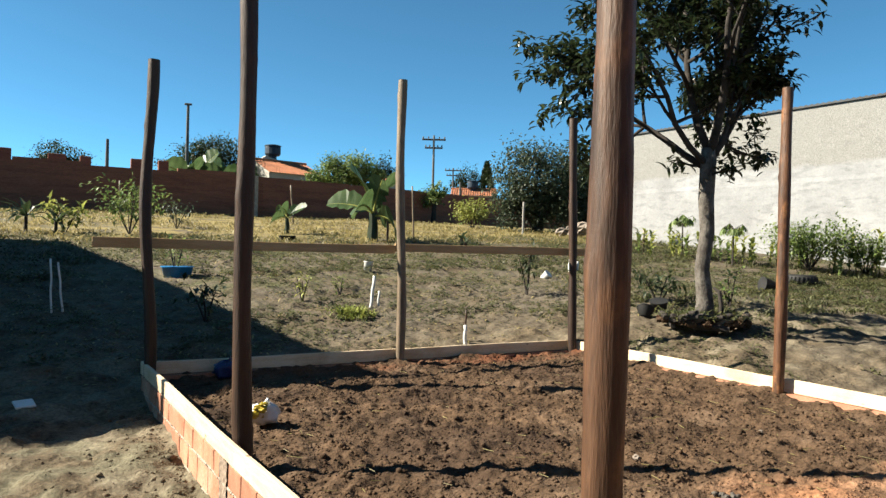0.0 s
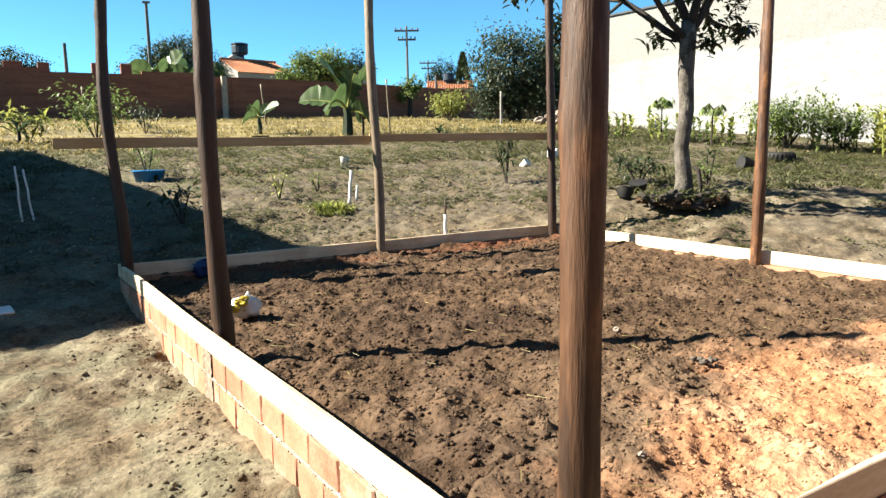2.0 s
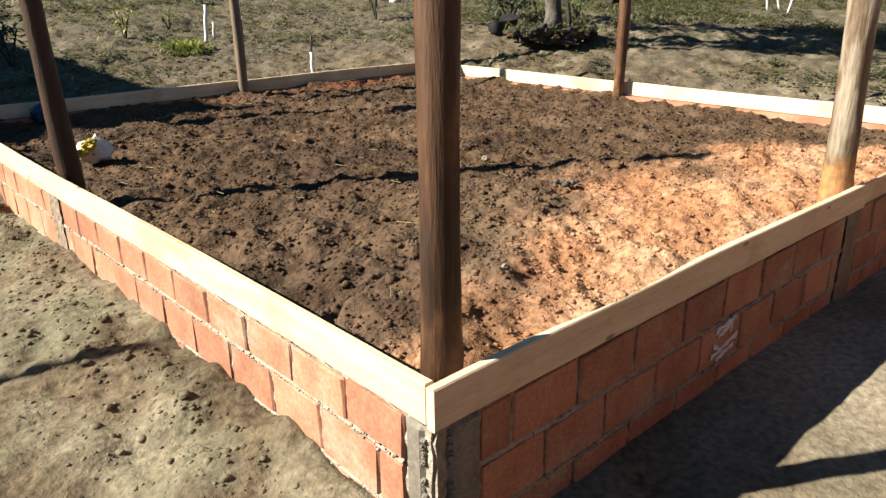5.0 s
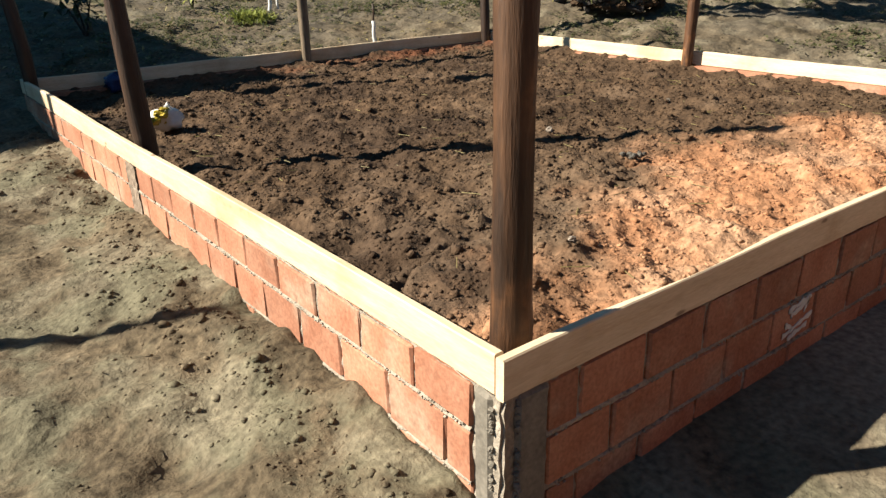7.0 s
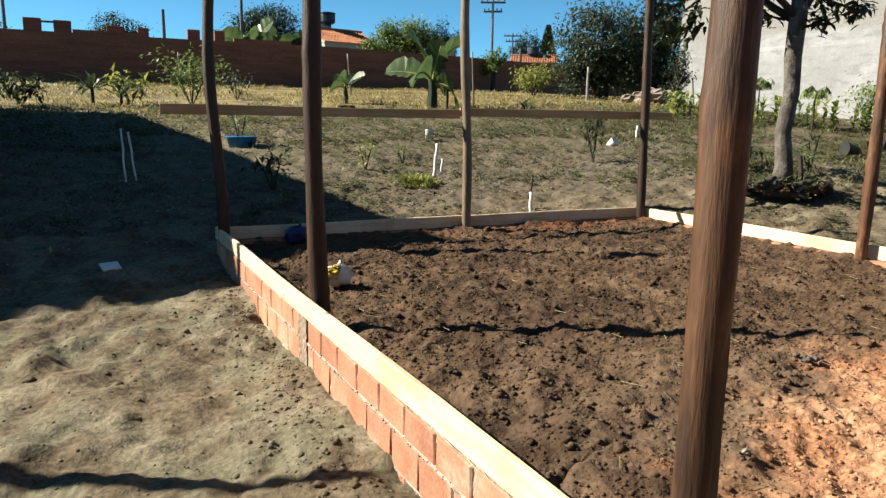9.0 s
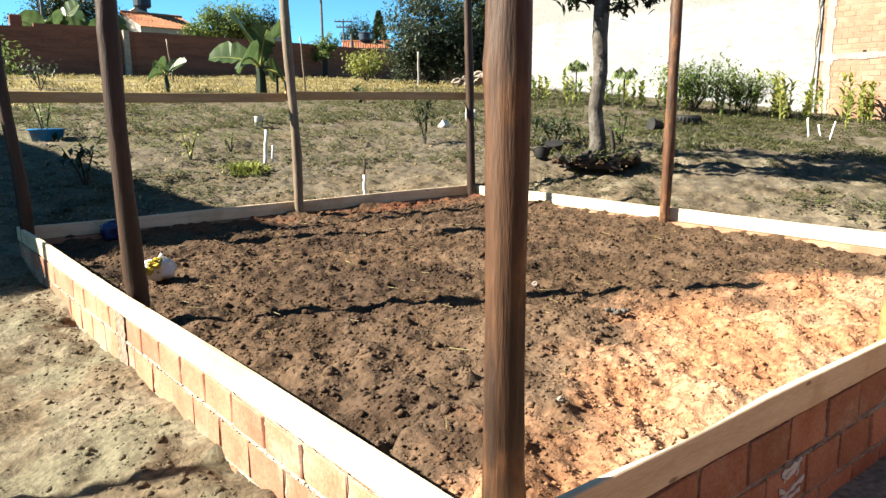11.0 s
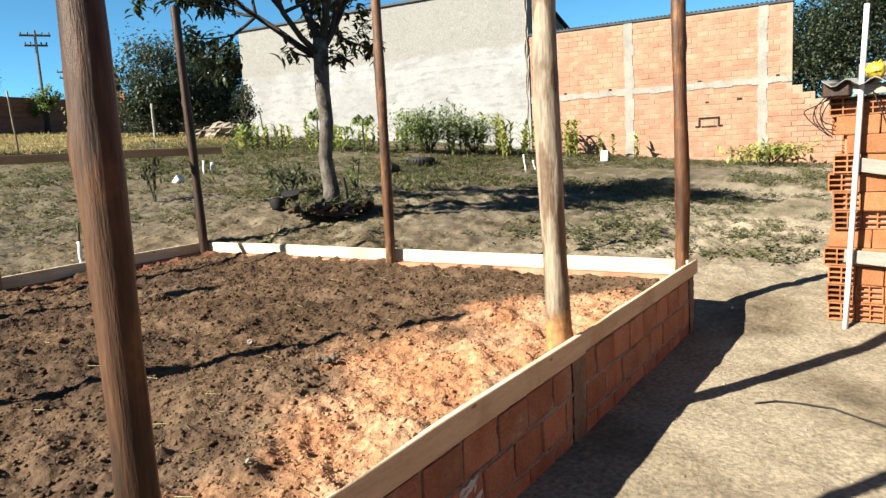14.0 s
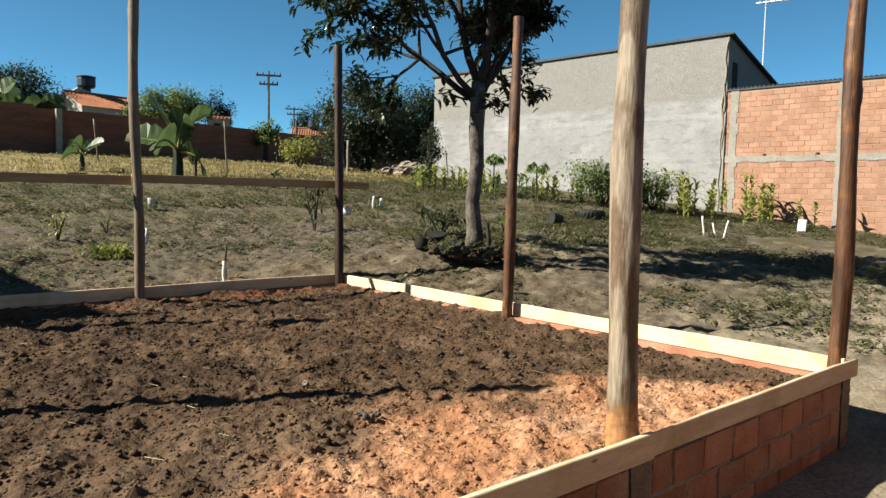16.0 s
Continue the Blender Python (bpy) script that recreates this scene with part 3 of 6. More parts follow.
rng = random.Random(55)
for kerb, jobs in KERBS[:2]:
    s, first = Shape(), 0.150 if kerb.name == "wall_west" else BRICK_H
    end = 4.88 if kerb.name == "wall_south" else 5.90
    for row in (0, 1):
        z, n = TOP - BOARD - 0.002 - first - BRICK_H * row, int((end - 0.15) / 0.014)
        verts, faces = [], []
        for k in range(n + 1):
            x = 0.15 + (end - 0.15) * k / n
            mid, half = z + 0.004 * math.sin(x * 7.3 + row), 0.0075 + 0.0035 * math.sin(x * 3.1 + 2 * row) + rng.uniform(-0.003, 0.003)
            verts += [(x, 0.006, mid - half - 0.003), (x, rng.uniform(-0.004, 0.002), mid - half * 0.4), (x, rng.uniform(-0.004, 0.002), mid + half * 0.5), (x, 0.006, mid + half + 0.002)]
        for k in range(n):
            for q in range(3):
                a = k * 4 + q
                faces.append((a, a + 4, a + 5, a + 1))
        s.add(verts, faces)
    for k in range(700):
        x, z = rng.uniform(0.15, end), TOP - BOARD - 0.002 - first - BRICK_H * rng.randint(0, 1)
        s.lump(x, rng.uniform(-0.003, 0.003), z + rng.gauss(0, 0.005), rng.uniform(0.002, 0.006), rng, 0.7)
    tagged(part("squeezed_mortar", s, M_MORTAR, kerb, smooth=True), kind="stuff")
# Cement columns cast in the wall round the posts
for kerb, jobs in KERBS[:2]:
    for x0, x1 in (((2.91, 3.07),) if kerb.name == "wall_west" else ((2.53, 2.69), (4.90, 5.03))):
        rows, cols, verts, faces = 22, 6, [], []
        for i in range(cols + 1):
            for j in range(rows + 1):
                verts.append((x0 + (x1 - x0) * i / cols + rng.uniform(-0.004, 0.004), -0.003 + rng.uniform(-0.003, 0.004), -0.1 + (TOP - BOARD + 0.096) * j / rows))
        for i in range(cols):
            for j in range(rows):
                k = i * (rows + 1) + j
                faces.append((k, k + rows + 1, k + rows + 2, k + 1))
        part("cement_column", Shape().add(verts, faces).box(x0 + 0.006, 0.006, -0.1, x1 - 0.006, 0.09, TOP - BOARD - 0.006), M_COLUMN, kerb, "rough brown cement column")

# Cement fillet round the corner post
rng = random.Random(5)
s = Shape()
for x0, y0, x1, y1 in ((-0.005, 0.040, 0.085, 0.112), (0.05, -0.004, 0.165, 0.085)):
    s.chamfer_box(x0, y0, -0.1, x1, y1, TOP - BOARD - 0.006, 0.012)
for k in range(70):
    z = rng.uniform(0.02, 0.46)
    if k % 2:
        s.lump(0.002, 0.042 + abs(rng.gauss(0, 0.006)), z, rng.uniform(0.004, 0.011), rng)
    else:
        s.lump(0.052 + abs(rng.gauss(0, 0.006)), 0.002, z, rng.uniform(0.004, 0.012), rng)
tagged(part("corner_mortar", s, M_CEMENT), "rough grey cement cast round the bed's corner post", "mortar", kind="structure")


# ---- boards on the kerb ----
def board(name, a, b, z, height, thick, mat, label, category, seed, group="", wane=0.0):
    """A sawn plank on edge from a to b, outer face to the right, slightly bowed, with softened edges."""
    a, b = Vector((*a, 0)), Vector((*b, 0))
    long, turn = (b - a).length, math.degrees(math.atan2(b.y - a.y, b.x - a.x))
    rng, s, n = random.Random(seed), Shape(), max(8, int(long / 0.12))
    verts, faces, c = [], [], 0.004
    ph, ph2 = rng.random() * 6, rng.random() * 6
    for i in range(n + 1):
        x = long * i / n
        bow, lift = 0.006 * math.sin(x * 1.3 + ph), 0.004 * math.sin(x * 2.1 + ph2) + rng.uniform(-0.001, 0.001)
        cut = wane * max(0.0, math.sin(x * 2.6 + ph)) ** 3 if wane else 0.0
        y0, y1, z0, z1 = bow, bow + thick, rng.uniform(-0.001, 0.001), height + lift
        ring = [(y0 + c, z0), (y1 - c, z0), (y1, z0 + c), (y1, z1 - c - cut), (y1 - c - cut * 0.6, z1 - cut * 0.3), (y0 + c, z1 - cut * 0.2), (y0, z1 - c - cut * 0.2), (y0, z0 + c)]
        verts += [(x, y, zz) for y, zz in ring]
    for i in range(n):
        for k in range(8):
            p, q = i * 8 + k, i * 8 + (k + 1) % 8
            faces.append((p, q, q + 8, p + 8)[::-1])
    faces += [tuple(range(8)), tuple(n * 8 + k for k in range(8))[::-1]]
    s.add(verts, faces)
    ob = part(name, s, mat)
    ob.matrix_world = pose(a.x, a.y, z, 0, 0, turn)
    return tagged(ob, label, category, group)


def along(a, b, u, inset=0.0):
    d = (Vector(b) - Vector(a))
    n = Vector((-d.y, d.x)).normalized()
    return tuple(Vector(a) + d * u + n * inset)


Z_BOARD, G = TOP - BOARD, "boards round the bed"
C0, C1, C2, C3 = CORNERS
board("edging_board", along(C1, C0, -0.012), along(C1, C0, 0.9945), Z_BOARD, BOARD, 0.03, M_PINE, "bright new pine board on edge along the sunlit brick wall", "board", 1, G)
board("edging_board", (C0[0] - 0.001, -0.003), (2.69, -0.012), Z_BOARD, BOARD, 0.030, M_PINE, "new pine board with a waney bark edge on the shaded wall", "board", 2, G, 0.03)
board("edging_board", (2.693, 0.001), (5.13, -0.003), Z_BOARD, BOARD - 0.006, 0.026, M_PINE, "new pine board running on to the bed's outer corner", "board", 3, G, 0.02)
board("edging_board", along(C3, C2, 0.006), along(C3, C2, 0.5), Z_BOARD, BOARD, 0.03, M_PINE, "new pine board with a wavy lower edge facing the garden", "board", 4, G)
board("edging_board", along(C3, C2, 0.502), along(C3, C2, 1.0), Z_BOARD, BOARD, 0.03, M_PINE, "new pine board between two posts at the garden side", "board", 5, G)
board("edging_board", along(C2, C1, 0.007), along(C2, C1, 0.49), Z_BOARD, BOARD, 0.03, M_PINE, "pine board at the far side, its back in shade", "board", 6, G)
board("edging_board", along(C2, C1, 0.493), along(C2, C1, 0.99), Z_BOARD, BOARD, 0.03, M_PINE, "pine board at the far side, half in shade", "board", 7, G)
board("rail_board", (5.53, 6.14), (2.49, 6.12), 1.69, 0.095, 0.028, M_PINE_OLD, "horizontal pine rail nailed behind the far posts", "rail", 8, "rails on the far posts")
board("rail_board", (2.48, 6.12), (-0.60, 6.10), 1.665, 0.095, 0.028, M_PINE_OLD, "horizontal pine rail nailed behind the far posts", "rail", 9, "rails on the far posts")


# ---- posts ----
def post(base, top, r0, r1, mat, label, seed, bend=0.02):
    """A round eucalyptus pole with knots, cracks and a slight bend, set into the ground."""
    rng, s = random.Random(seed), Shape()
    b, t = Vector(base), Vector(top)
    n, sides, verts, faces = 60, 18, [], []
    ph = [rng.random() * 6 for _ in range(6)]
    knots = [(rng.uniform(0.1, 0.95), rng.random() * 6.28, rng.uniform(0.006, 0.012)) for _ in range(9)]
    crack = [(rng.uniform(0.05, 0.6), rng.uniform(0.12, 0.3), rng.random() * 6.28) for _ in range(4)]
    height = (t - b).length
    for i in range(n + 1):
        u = i / n
        p = (t - b) * u + Vector((bend * math.sin(u * 5 + ph[0]), bend * math.sin(u * 4.3 + ph[1]), 0)) * math.sin(u * math.pi)
        r = r0 + (r1 - r0) * u + 0.003 * math.sin(u * 17 + ph[2])
        for k in range(sides):
            a = 2 * math.pi * k / sides
            q = r * (1 + 0.035 * math.sin(2 * a + ph[3] + u * 2) + 0.02 * math.sin(3 * a + ph[4] + u * 5)) + rng.uniform(-0.0008, 0.0008)
            for ku, ka, kr in knots:
                da = (a - ka + math.pi) % (2 * math.pi) - math.pi
                q += kr * math.exp(-((u - ku) * height / 0.035) ** 2 - (da * r / 0.022) ** 2)
            for cu, cl, ca in crack:
                da = (a - ca + math.pi) % (2 * math.pi) - math.pi
                if cu < u < cu + cl and abs(da) < 0.2:
                    q -= 0.006
            edge = 0.97 if i == n else 1.0
            verts.append((p.x + q * edge * math.cos(a), p.y + q * edge * math.sin(a), p.z + (0.004 if i == n else 0)))
    for i in range(n):
        for k in range(sides):
            a, c = i * sides + k, i * sides + (k + 1) % sides
            faces.append((a, c, c + sides, a + sides))
    cap = len(verts)
    verts += [(x, y, z + 0.002) for x, y, z in verts[n * sides:]]
    faces.append(tuple(cap + k for k in range(sides)))
    ob = part("timber_post", s.add(verts, faces), mat, smooth=True)
    ob.location = base
    return tagged(ob, label, "post", "posts round the bed")


post((0.118, 0.112, 0.0), (0.150, 0.105, 3.35), 0.052, 0.047, M_POST_MID, "thick brown eucalyptus post with knots in the near corner", 11, 0.006)
post((0.02, 2.98, 0.05), (-0.012, 2.99, 3.22), 0.055, 0.047, M_POST_DARK, "dark slim wooden post against the sunlit wall", 12)
post((-0.115, 5.93, 0.1), (-0.125, 5.96, 3.42), 0.056, 0.05, M_POST_DARK, "dark bent wooden post in the shaded corner", 13, 0.05)
post((2.50, 5.95, 0.2), (2.51, 6.05, 3.62), 0.052, 0.048, M_POST_GREY, "grey sun-bleached wooden post at the far side", 14)
post((4.965, 5.93, 0.2), (4.962, 6.02, 3.46), 0.055, 0.048, M_POST_DARK, "dark wooden post in the far corner", 15)
post((4.93, 3.0, 0.2), (4.99, 3.0, 3.30), 0.052, 0.047, M_POST_RED, "reddish wooden post at the garden side", 16)
post((2.60, 0.105, 0.1), (2.59, 0.10, 3.30), 0.068, 0.058, M_POST_PALE, "pale peeled eucalyptus post with bark patches", 17)
post((5.01, 0.10, 0.1), (5.11, 0.10, 3.40), 0.060, 0.054, M_POST_RED, "reddish-brown wooden post in the outer corner", 18)

# ---- walls and buildings round the garden ----
EYE = (-1.06, -1.16, 1.68)


def off(az, d):
    """The place d metres away in the direction az, in degrees from +x."""
    return EYE[0] + d * math.cos(radians(az)), EYE[1] + d * math.sin(radians(az))


def high(tan, d):
    return EYE[2] + tan * d


def placed(ob, a, b, z=0.0):
    ob.matrix_world = pose(a[0], a[1], z, 0, 0, math.degrees(math.atan2(b[1] - a[1], b[0] - a[0])))
    return ob


# The neighbour's wall: x runs from its open end towards the plastered building, y into the wall
WALL_A, WALL_B = (20.6, 1.25), (19.3, 20.8)
WALL_LEN, BRICKED = math.dist(WALL_A, WALL_B), 7.45
FAR_L, FAR_H, WALL_TOP, BEAM_Z = 0.30, 0.145, 4.86, 2.80

s = Shape().box(0, -0.22, 0.3, BRICKED, -0.008, WALL_TOP)
for k, (x, top) in enumerate(((-0.25, 2.7), (-0.55, 2.5), (-0.9, 2.3), (-6.0, 2.1))):
    s.box(x, -0.2, 0.3, x + (0.25, 0.3, 0.35, 5.1)[k], -0.015, top)
wall_brick = placed(tagged(part("wall_east_far", s, M_PALEMORTAR), "unplastered orange brick wall with concrete columns and a tie beam", "wall", kind="structure"), WALL_A, WALL_B)

s = Shape()
for x, w in ((0.72, 0.24), (4.33, 0.26), (7.22, 0.22)):
    n = 14
    for i in range(n):
        z0, z1 = 0.5 + (WALL_TOP - 0.5) * i / n, 0.5 + (WALL_TOP - 0.5) * (i + 1) / n
        d = 0.03 * math.sin(i * 2.3 + x)
        s.box(x - w / 2 + d, -0.01, z0, x + w / 2 + d * 0.5, 0.012, z1 - 0.001)
for i in range(30):
    x0, x1 = BRICKED * i / 30, BRICKED * (i + 1) / 30
    s.box(x0, -0.01, BEAM_Z + 0.02 * math.sin(i * 1.7), x1 - 0.001, 0.014, BEAM_Z + 0.17 + 0.02 * math.sin(i * 2.9))
part("concrete_frame", s, M_CONCRETE, wall_brick, "pale concrete columns and tie beam")
s = Shape().box(-0.02, -0.26, WALL_TOP, BRICKED, 0.03, WALL_TOP + 0.05)
for i in range(int(BRICKED / 0.12)):
    s.chamfer_box(i * 0.12, -0.24, WALL_TOP + 0.05, i * 0.12 + 0.07, 0.04, WALL_TOP + 0.085, 0.01)
part("coping", s, M_SHEDDARK, wall_brick, "dark corrugated coping")
s = Shape()
for x, z, w, h in ((2.1, 1.98, 0.56, 0.05), (2.1, 1.74, 0.40, 0.03), (2.36, 1.84, 0.05, 0.2), (1.84, 1.84, 0.05, 0.2), (1.78, 1.75, 0.10, 0.05), (2.42, 1.75, 0.10, 0.05),
                   (0.35, 2.99, 0.09, 0.05), (2.35, 3.01, 0.09, 0.05), (4.9, 3.0, 0.08, 0.05), (6.3, 3.0, 0.08, 0.05), (1.3, 2.45, 0.13, 0.05), (2.15, 2.42, 0.09, 0.04), (2.9, 2.5, 0.07, 0.05)):
    s.box(x - w / 2, 0.0, z - h / 2, x + w / 2, 0.016, z + h / 2)
part("chipped_hole", s, M_DARKHOLE, wall_brick, "dark chipped gaps in the bricks")

far_jobs, far_rest = [], Shape()
rng = random.Random(21)
for c in range(32):
    z = 0.45 + FAR_H * c
    x = -6.0 + (FAR_L / 2 if c % 2 else 0)
    while x < BRICKED - 0.05:
        top = WALL_TOP if x >= 0 else 2.7 if x > -0.3 else 2.5 if x > -0.6 else 2.3 if x > -0.95 else 2.1
        x1 = min(x + FAR_L, BRICKED)
        if z + FAR_H <= top + 0.03 and x1 - x > 0.1:
            if -1.0 < x < 4.6 and z > 0.75 and len(far_jobs) < 300:
                far_jobs.append(((x + x1) / 2, z + FAR_H / 2, (x1 - x - 0.012) / (FAR_L - 0.012), 1.0))
            else:
                y = rng.uniform(-0.004, 0.004)
                far_rest.chamfer_box(x + 0.006, -0.1, z + 0.006, x1 - 0.006, y, z + FAR_H - 0.006, 0.005)
        x += FAR_L
tagged(part("wall_bricks", far_rest, M_BRICK_FAR, wall_brick), kind="stuff")

# Plastered building beyond it
s = Shape()
n, m, verts, faces = 90, 40, [], []
rng = random.Random(4)
for i in range(n + 1):
    for j in range(m + 1):
        verts.append((BRICKED + (WALL_LEN - BRICKED) * i / n, 0.03 + rng.uniform(-0.004, 0.004) + (0.02 if j < 25 else 0.0), 0.6 + 5.9 * j / m))
for i in range(n):
    for j in range(m):
        k = i * (m + 1) + j
        faces.append((k, k + 1, k + m + 2, k + m + 1))
s.add(verts, faces)
D = 3.3
s.add([(BRICKED, 0.045, 0.6), (BRICKED, 0.03, 6.5), (BRICKED, -D, 5.55), (BRICKED, -D, 0.6)], [(0, 1, 2, 3)])
s.add([(WALL_LEN, 0.045, 0.6), (WALL_LEN, 0.03, 6.5), (WALL_LEN, -D, 5.55), (WALL_LEN, -D, 0.6)], [(3, 2, 1, 0)])
s.add([(BRICKED, -D, 0.6), (BRICKED, -D, 5.55), (WALL_LEN, -D, 5.55), (WALL_LEN, -D, 0.6)], [(0, 1, 2, 3)])
shed = thing("plastered_building", *WALL_A, 0, "tall windowless building with pale stained plaster and a low-pitched roof", "building")
placed(shed, WALL_A, WALL_B)
part("wall", s, M_PLASTER, shed)
s = Shape()
n = int((WALL_LEN - BRICKED + 0.3) / 0.09)
verts, faces = [], []
for i in range(n + 1):
    x = BRICKED - 0.15 + 0.09 * i
    dz = 0.03 if i % 2 else 0.0
    verts += [(x, 0.10, 6.53 + dz), (x, -D - 0.25, 5.5 + dz), (x, 0.10, 6.48), (x, -D - 0.25, 5.45)]
for i in range(n):
    a, b = i * 4, i * 4 + 4
    faces += [(a, b, b + 1, a + 1), (a + 2, a, b, b + 2)[::-1], (a + 2, a + 3, b + 3, b + 2), (a + 1, b + 1, b + 3, a + 3)]
faces += [(0, 1, 3, 2), (n * 4, n * 4 + 2, n * 4 + 3, n * 4 + 1)]
part("roof", s.add(verts, faces), M_SHEDDARK, shed, "dark corrugated roof edge")
part("window", Shape().box(BRICKED - 0.012, -0.62, 5.0, BRICKED + 0.02, -0.28, 5.75), M_DARKHOLE, shed, "narrow dark window opening")
s = Shape().tube([(BRICKED + 0.3, -D, 5.4), (BRICKED + 0.3, -D, 8.2)], [0.02, 0.015], 6)
s.tube([(BRICKED + 0.6, -D, 8.15), (BRICKED - 0.6, -D, 8.1)], [0.035, 0.03], 6)
for i in range(5):
    s.tube([(BRICKED + 0.4 - i * 0.2, -D - 0.25, 8.15), (BRICKED + 0.4 - i * 0.2, -D + 0.25, 8.15)], [0.012, 0.012], 4)
antenna = placed(tagged(part("roof_antenna", s, M_WHITE), "thin white aerial on a mast on the plastered building", "antenna"), WALL_A, WALL_B)
for k, (x, z0, z1) in enumerate(((7.55, 0.9, 4.8), (7.5, 3.2, 6.3))):
    s = Shape().tube([(x + 0.03 * math.sin(i * 1.9 + k), 0.065, z0 + (z1 - z0) * i / 12) for i in range(13)], [0.018] * 13, 5)
    placed(tagged(part("wall_pipe", s, M_MORTAR), "thin grey pipe up the corner of the plastered wall", "pipe", "wall pipes"), WALL_A, WALL_B)

# Red boundary wall along the far side
RED = [(off(104, 40), 2.25), (off(74.5, 40), 2.15), (off(67.9, 42), 2.05), (off(56.2, 52), 2.0), (off(46.5, 56), 2.0)]
red = Shape()
for i in range(len(RED) - 1):
    (a, h0), (b, h1) = RED[i], RED[i + 1]
    va, vb = Vector(a), Vector(b)
    n = Vector((-(vb - va).y, (vb - va).x)).normalized() * 0.1
    parts = 14 if i == 0 else 3
    for k in range(parts):
        p, q = va.lerp(vb, k / parts), va.lerp(vb, (k + 1) / parts)
        z0, z1 = float(slope(np.array(p.x), np.array(p.y))), float(slope(np.array(q.x), np.array(q.y)))
        h = h0 + (h1 - h0) * k / parts + (0.16 if i == 0 and k % 5 in (1, 2) else 0)
        red.add([(*(p - n), z0 - 0.4), (*(q - n), z1 - 0.4), (*(q + n), z1 - 0.4), (*(p + n), z0 - 0.4), (*(p - n), z0 + h), (*(q - n), z1 + h), (*(q + n), z1 + h), (*(p + n), z0 + h)],
                [(0, 3, 2, 1), (4, 5, 6, 7), (0, 1, 5, 4), (1, 2, 6, 5), (2, 3, 7, 6), (3, 0, 4, 7)])
red_wall = tagged(part("wall_north_far", red, M_REDWALL), "long shaded red brick boundary wall with raised stubs", "wall", kind="structure")
for az, w, up in ((93.8, 0.75, 0.62), (92.0, 0.75, 0.58), (88.7, 0.8, 0.48), (86.9, 0.5, 0.46), (83.5, 0.6, 0.5), (81.7, 0.5, 0.5), (97.5, 0.7, 0.5), (99.5, 0.7, 0.5)):
    x, y = off(az, 39.75)
    z = float(slope(np.array(x), np.array(y)))
    part("pillar", Shape().chamfer_box(x - w / 2, y - 0.14, z, x + w / 2, y + 0.14, z + 2.2 + up, 0.02), M_REDWALL, red_wall)
for az, d in ((80.1, 39.7), (75.0, 39.6), (96.0, 39.8), (85.2, 39.8), (90.0, 39.8)):
    x, y = off(az, d)
    z = float(slope(np.array(x), np.array(y)))
    part("column", Shape().box(x - 0.13, y - 0.12, z, x + 0.13, y + 0.12, z + 2.2), M_MORTAR, red_wall, "grey concrete column")
x0, y0 = off(93.8, 39.75)
x1, y1 = off(92.0, 39.75)
part("lintel", Shape().box(x0, y0 - 0.08, high(0.1085, 39.7), x1, y0 + 0.08, high(0.1085, 39.7) + 0.08), M_REDWALL, red_wall)


# Added unseen wall behind the camera, in boundary brick, to block low sky
s, n = Shape(), 24
for k in range(n):
    x0, x1 = -8.0 + 22.0 * k / n, -8.0 + 22.0 * (k + 1) / n
    s.box(x0, -4.8, -0.6, x1 - 0.002, -4.6, 3.3 + (0.15 if k % 6 in (1, 2) else 0.0))
sky_blocker = tagged(part("wall_south_yard", s, M_REDWALL), "added unseen dark red brick wall blocking low sky light from the bed", "wall", kind="structure")
for k in range(6):
    x = -8.0 + 4.4 * k
    part("column", Shape().box(x - 0.13, -4.58, -0.6, x + 0.13, -4.55, 3.25), M_MORTAR, sky_blocker, "grey concrete column")


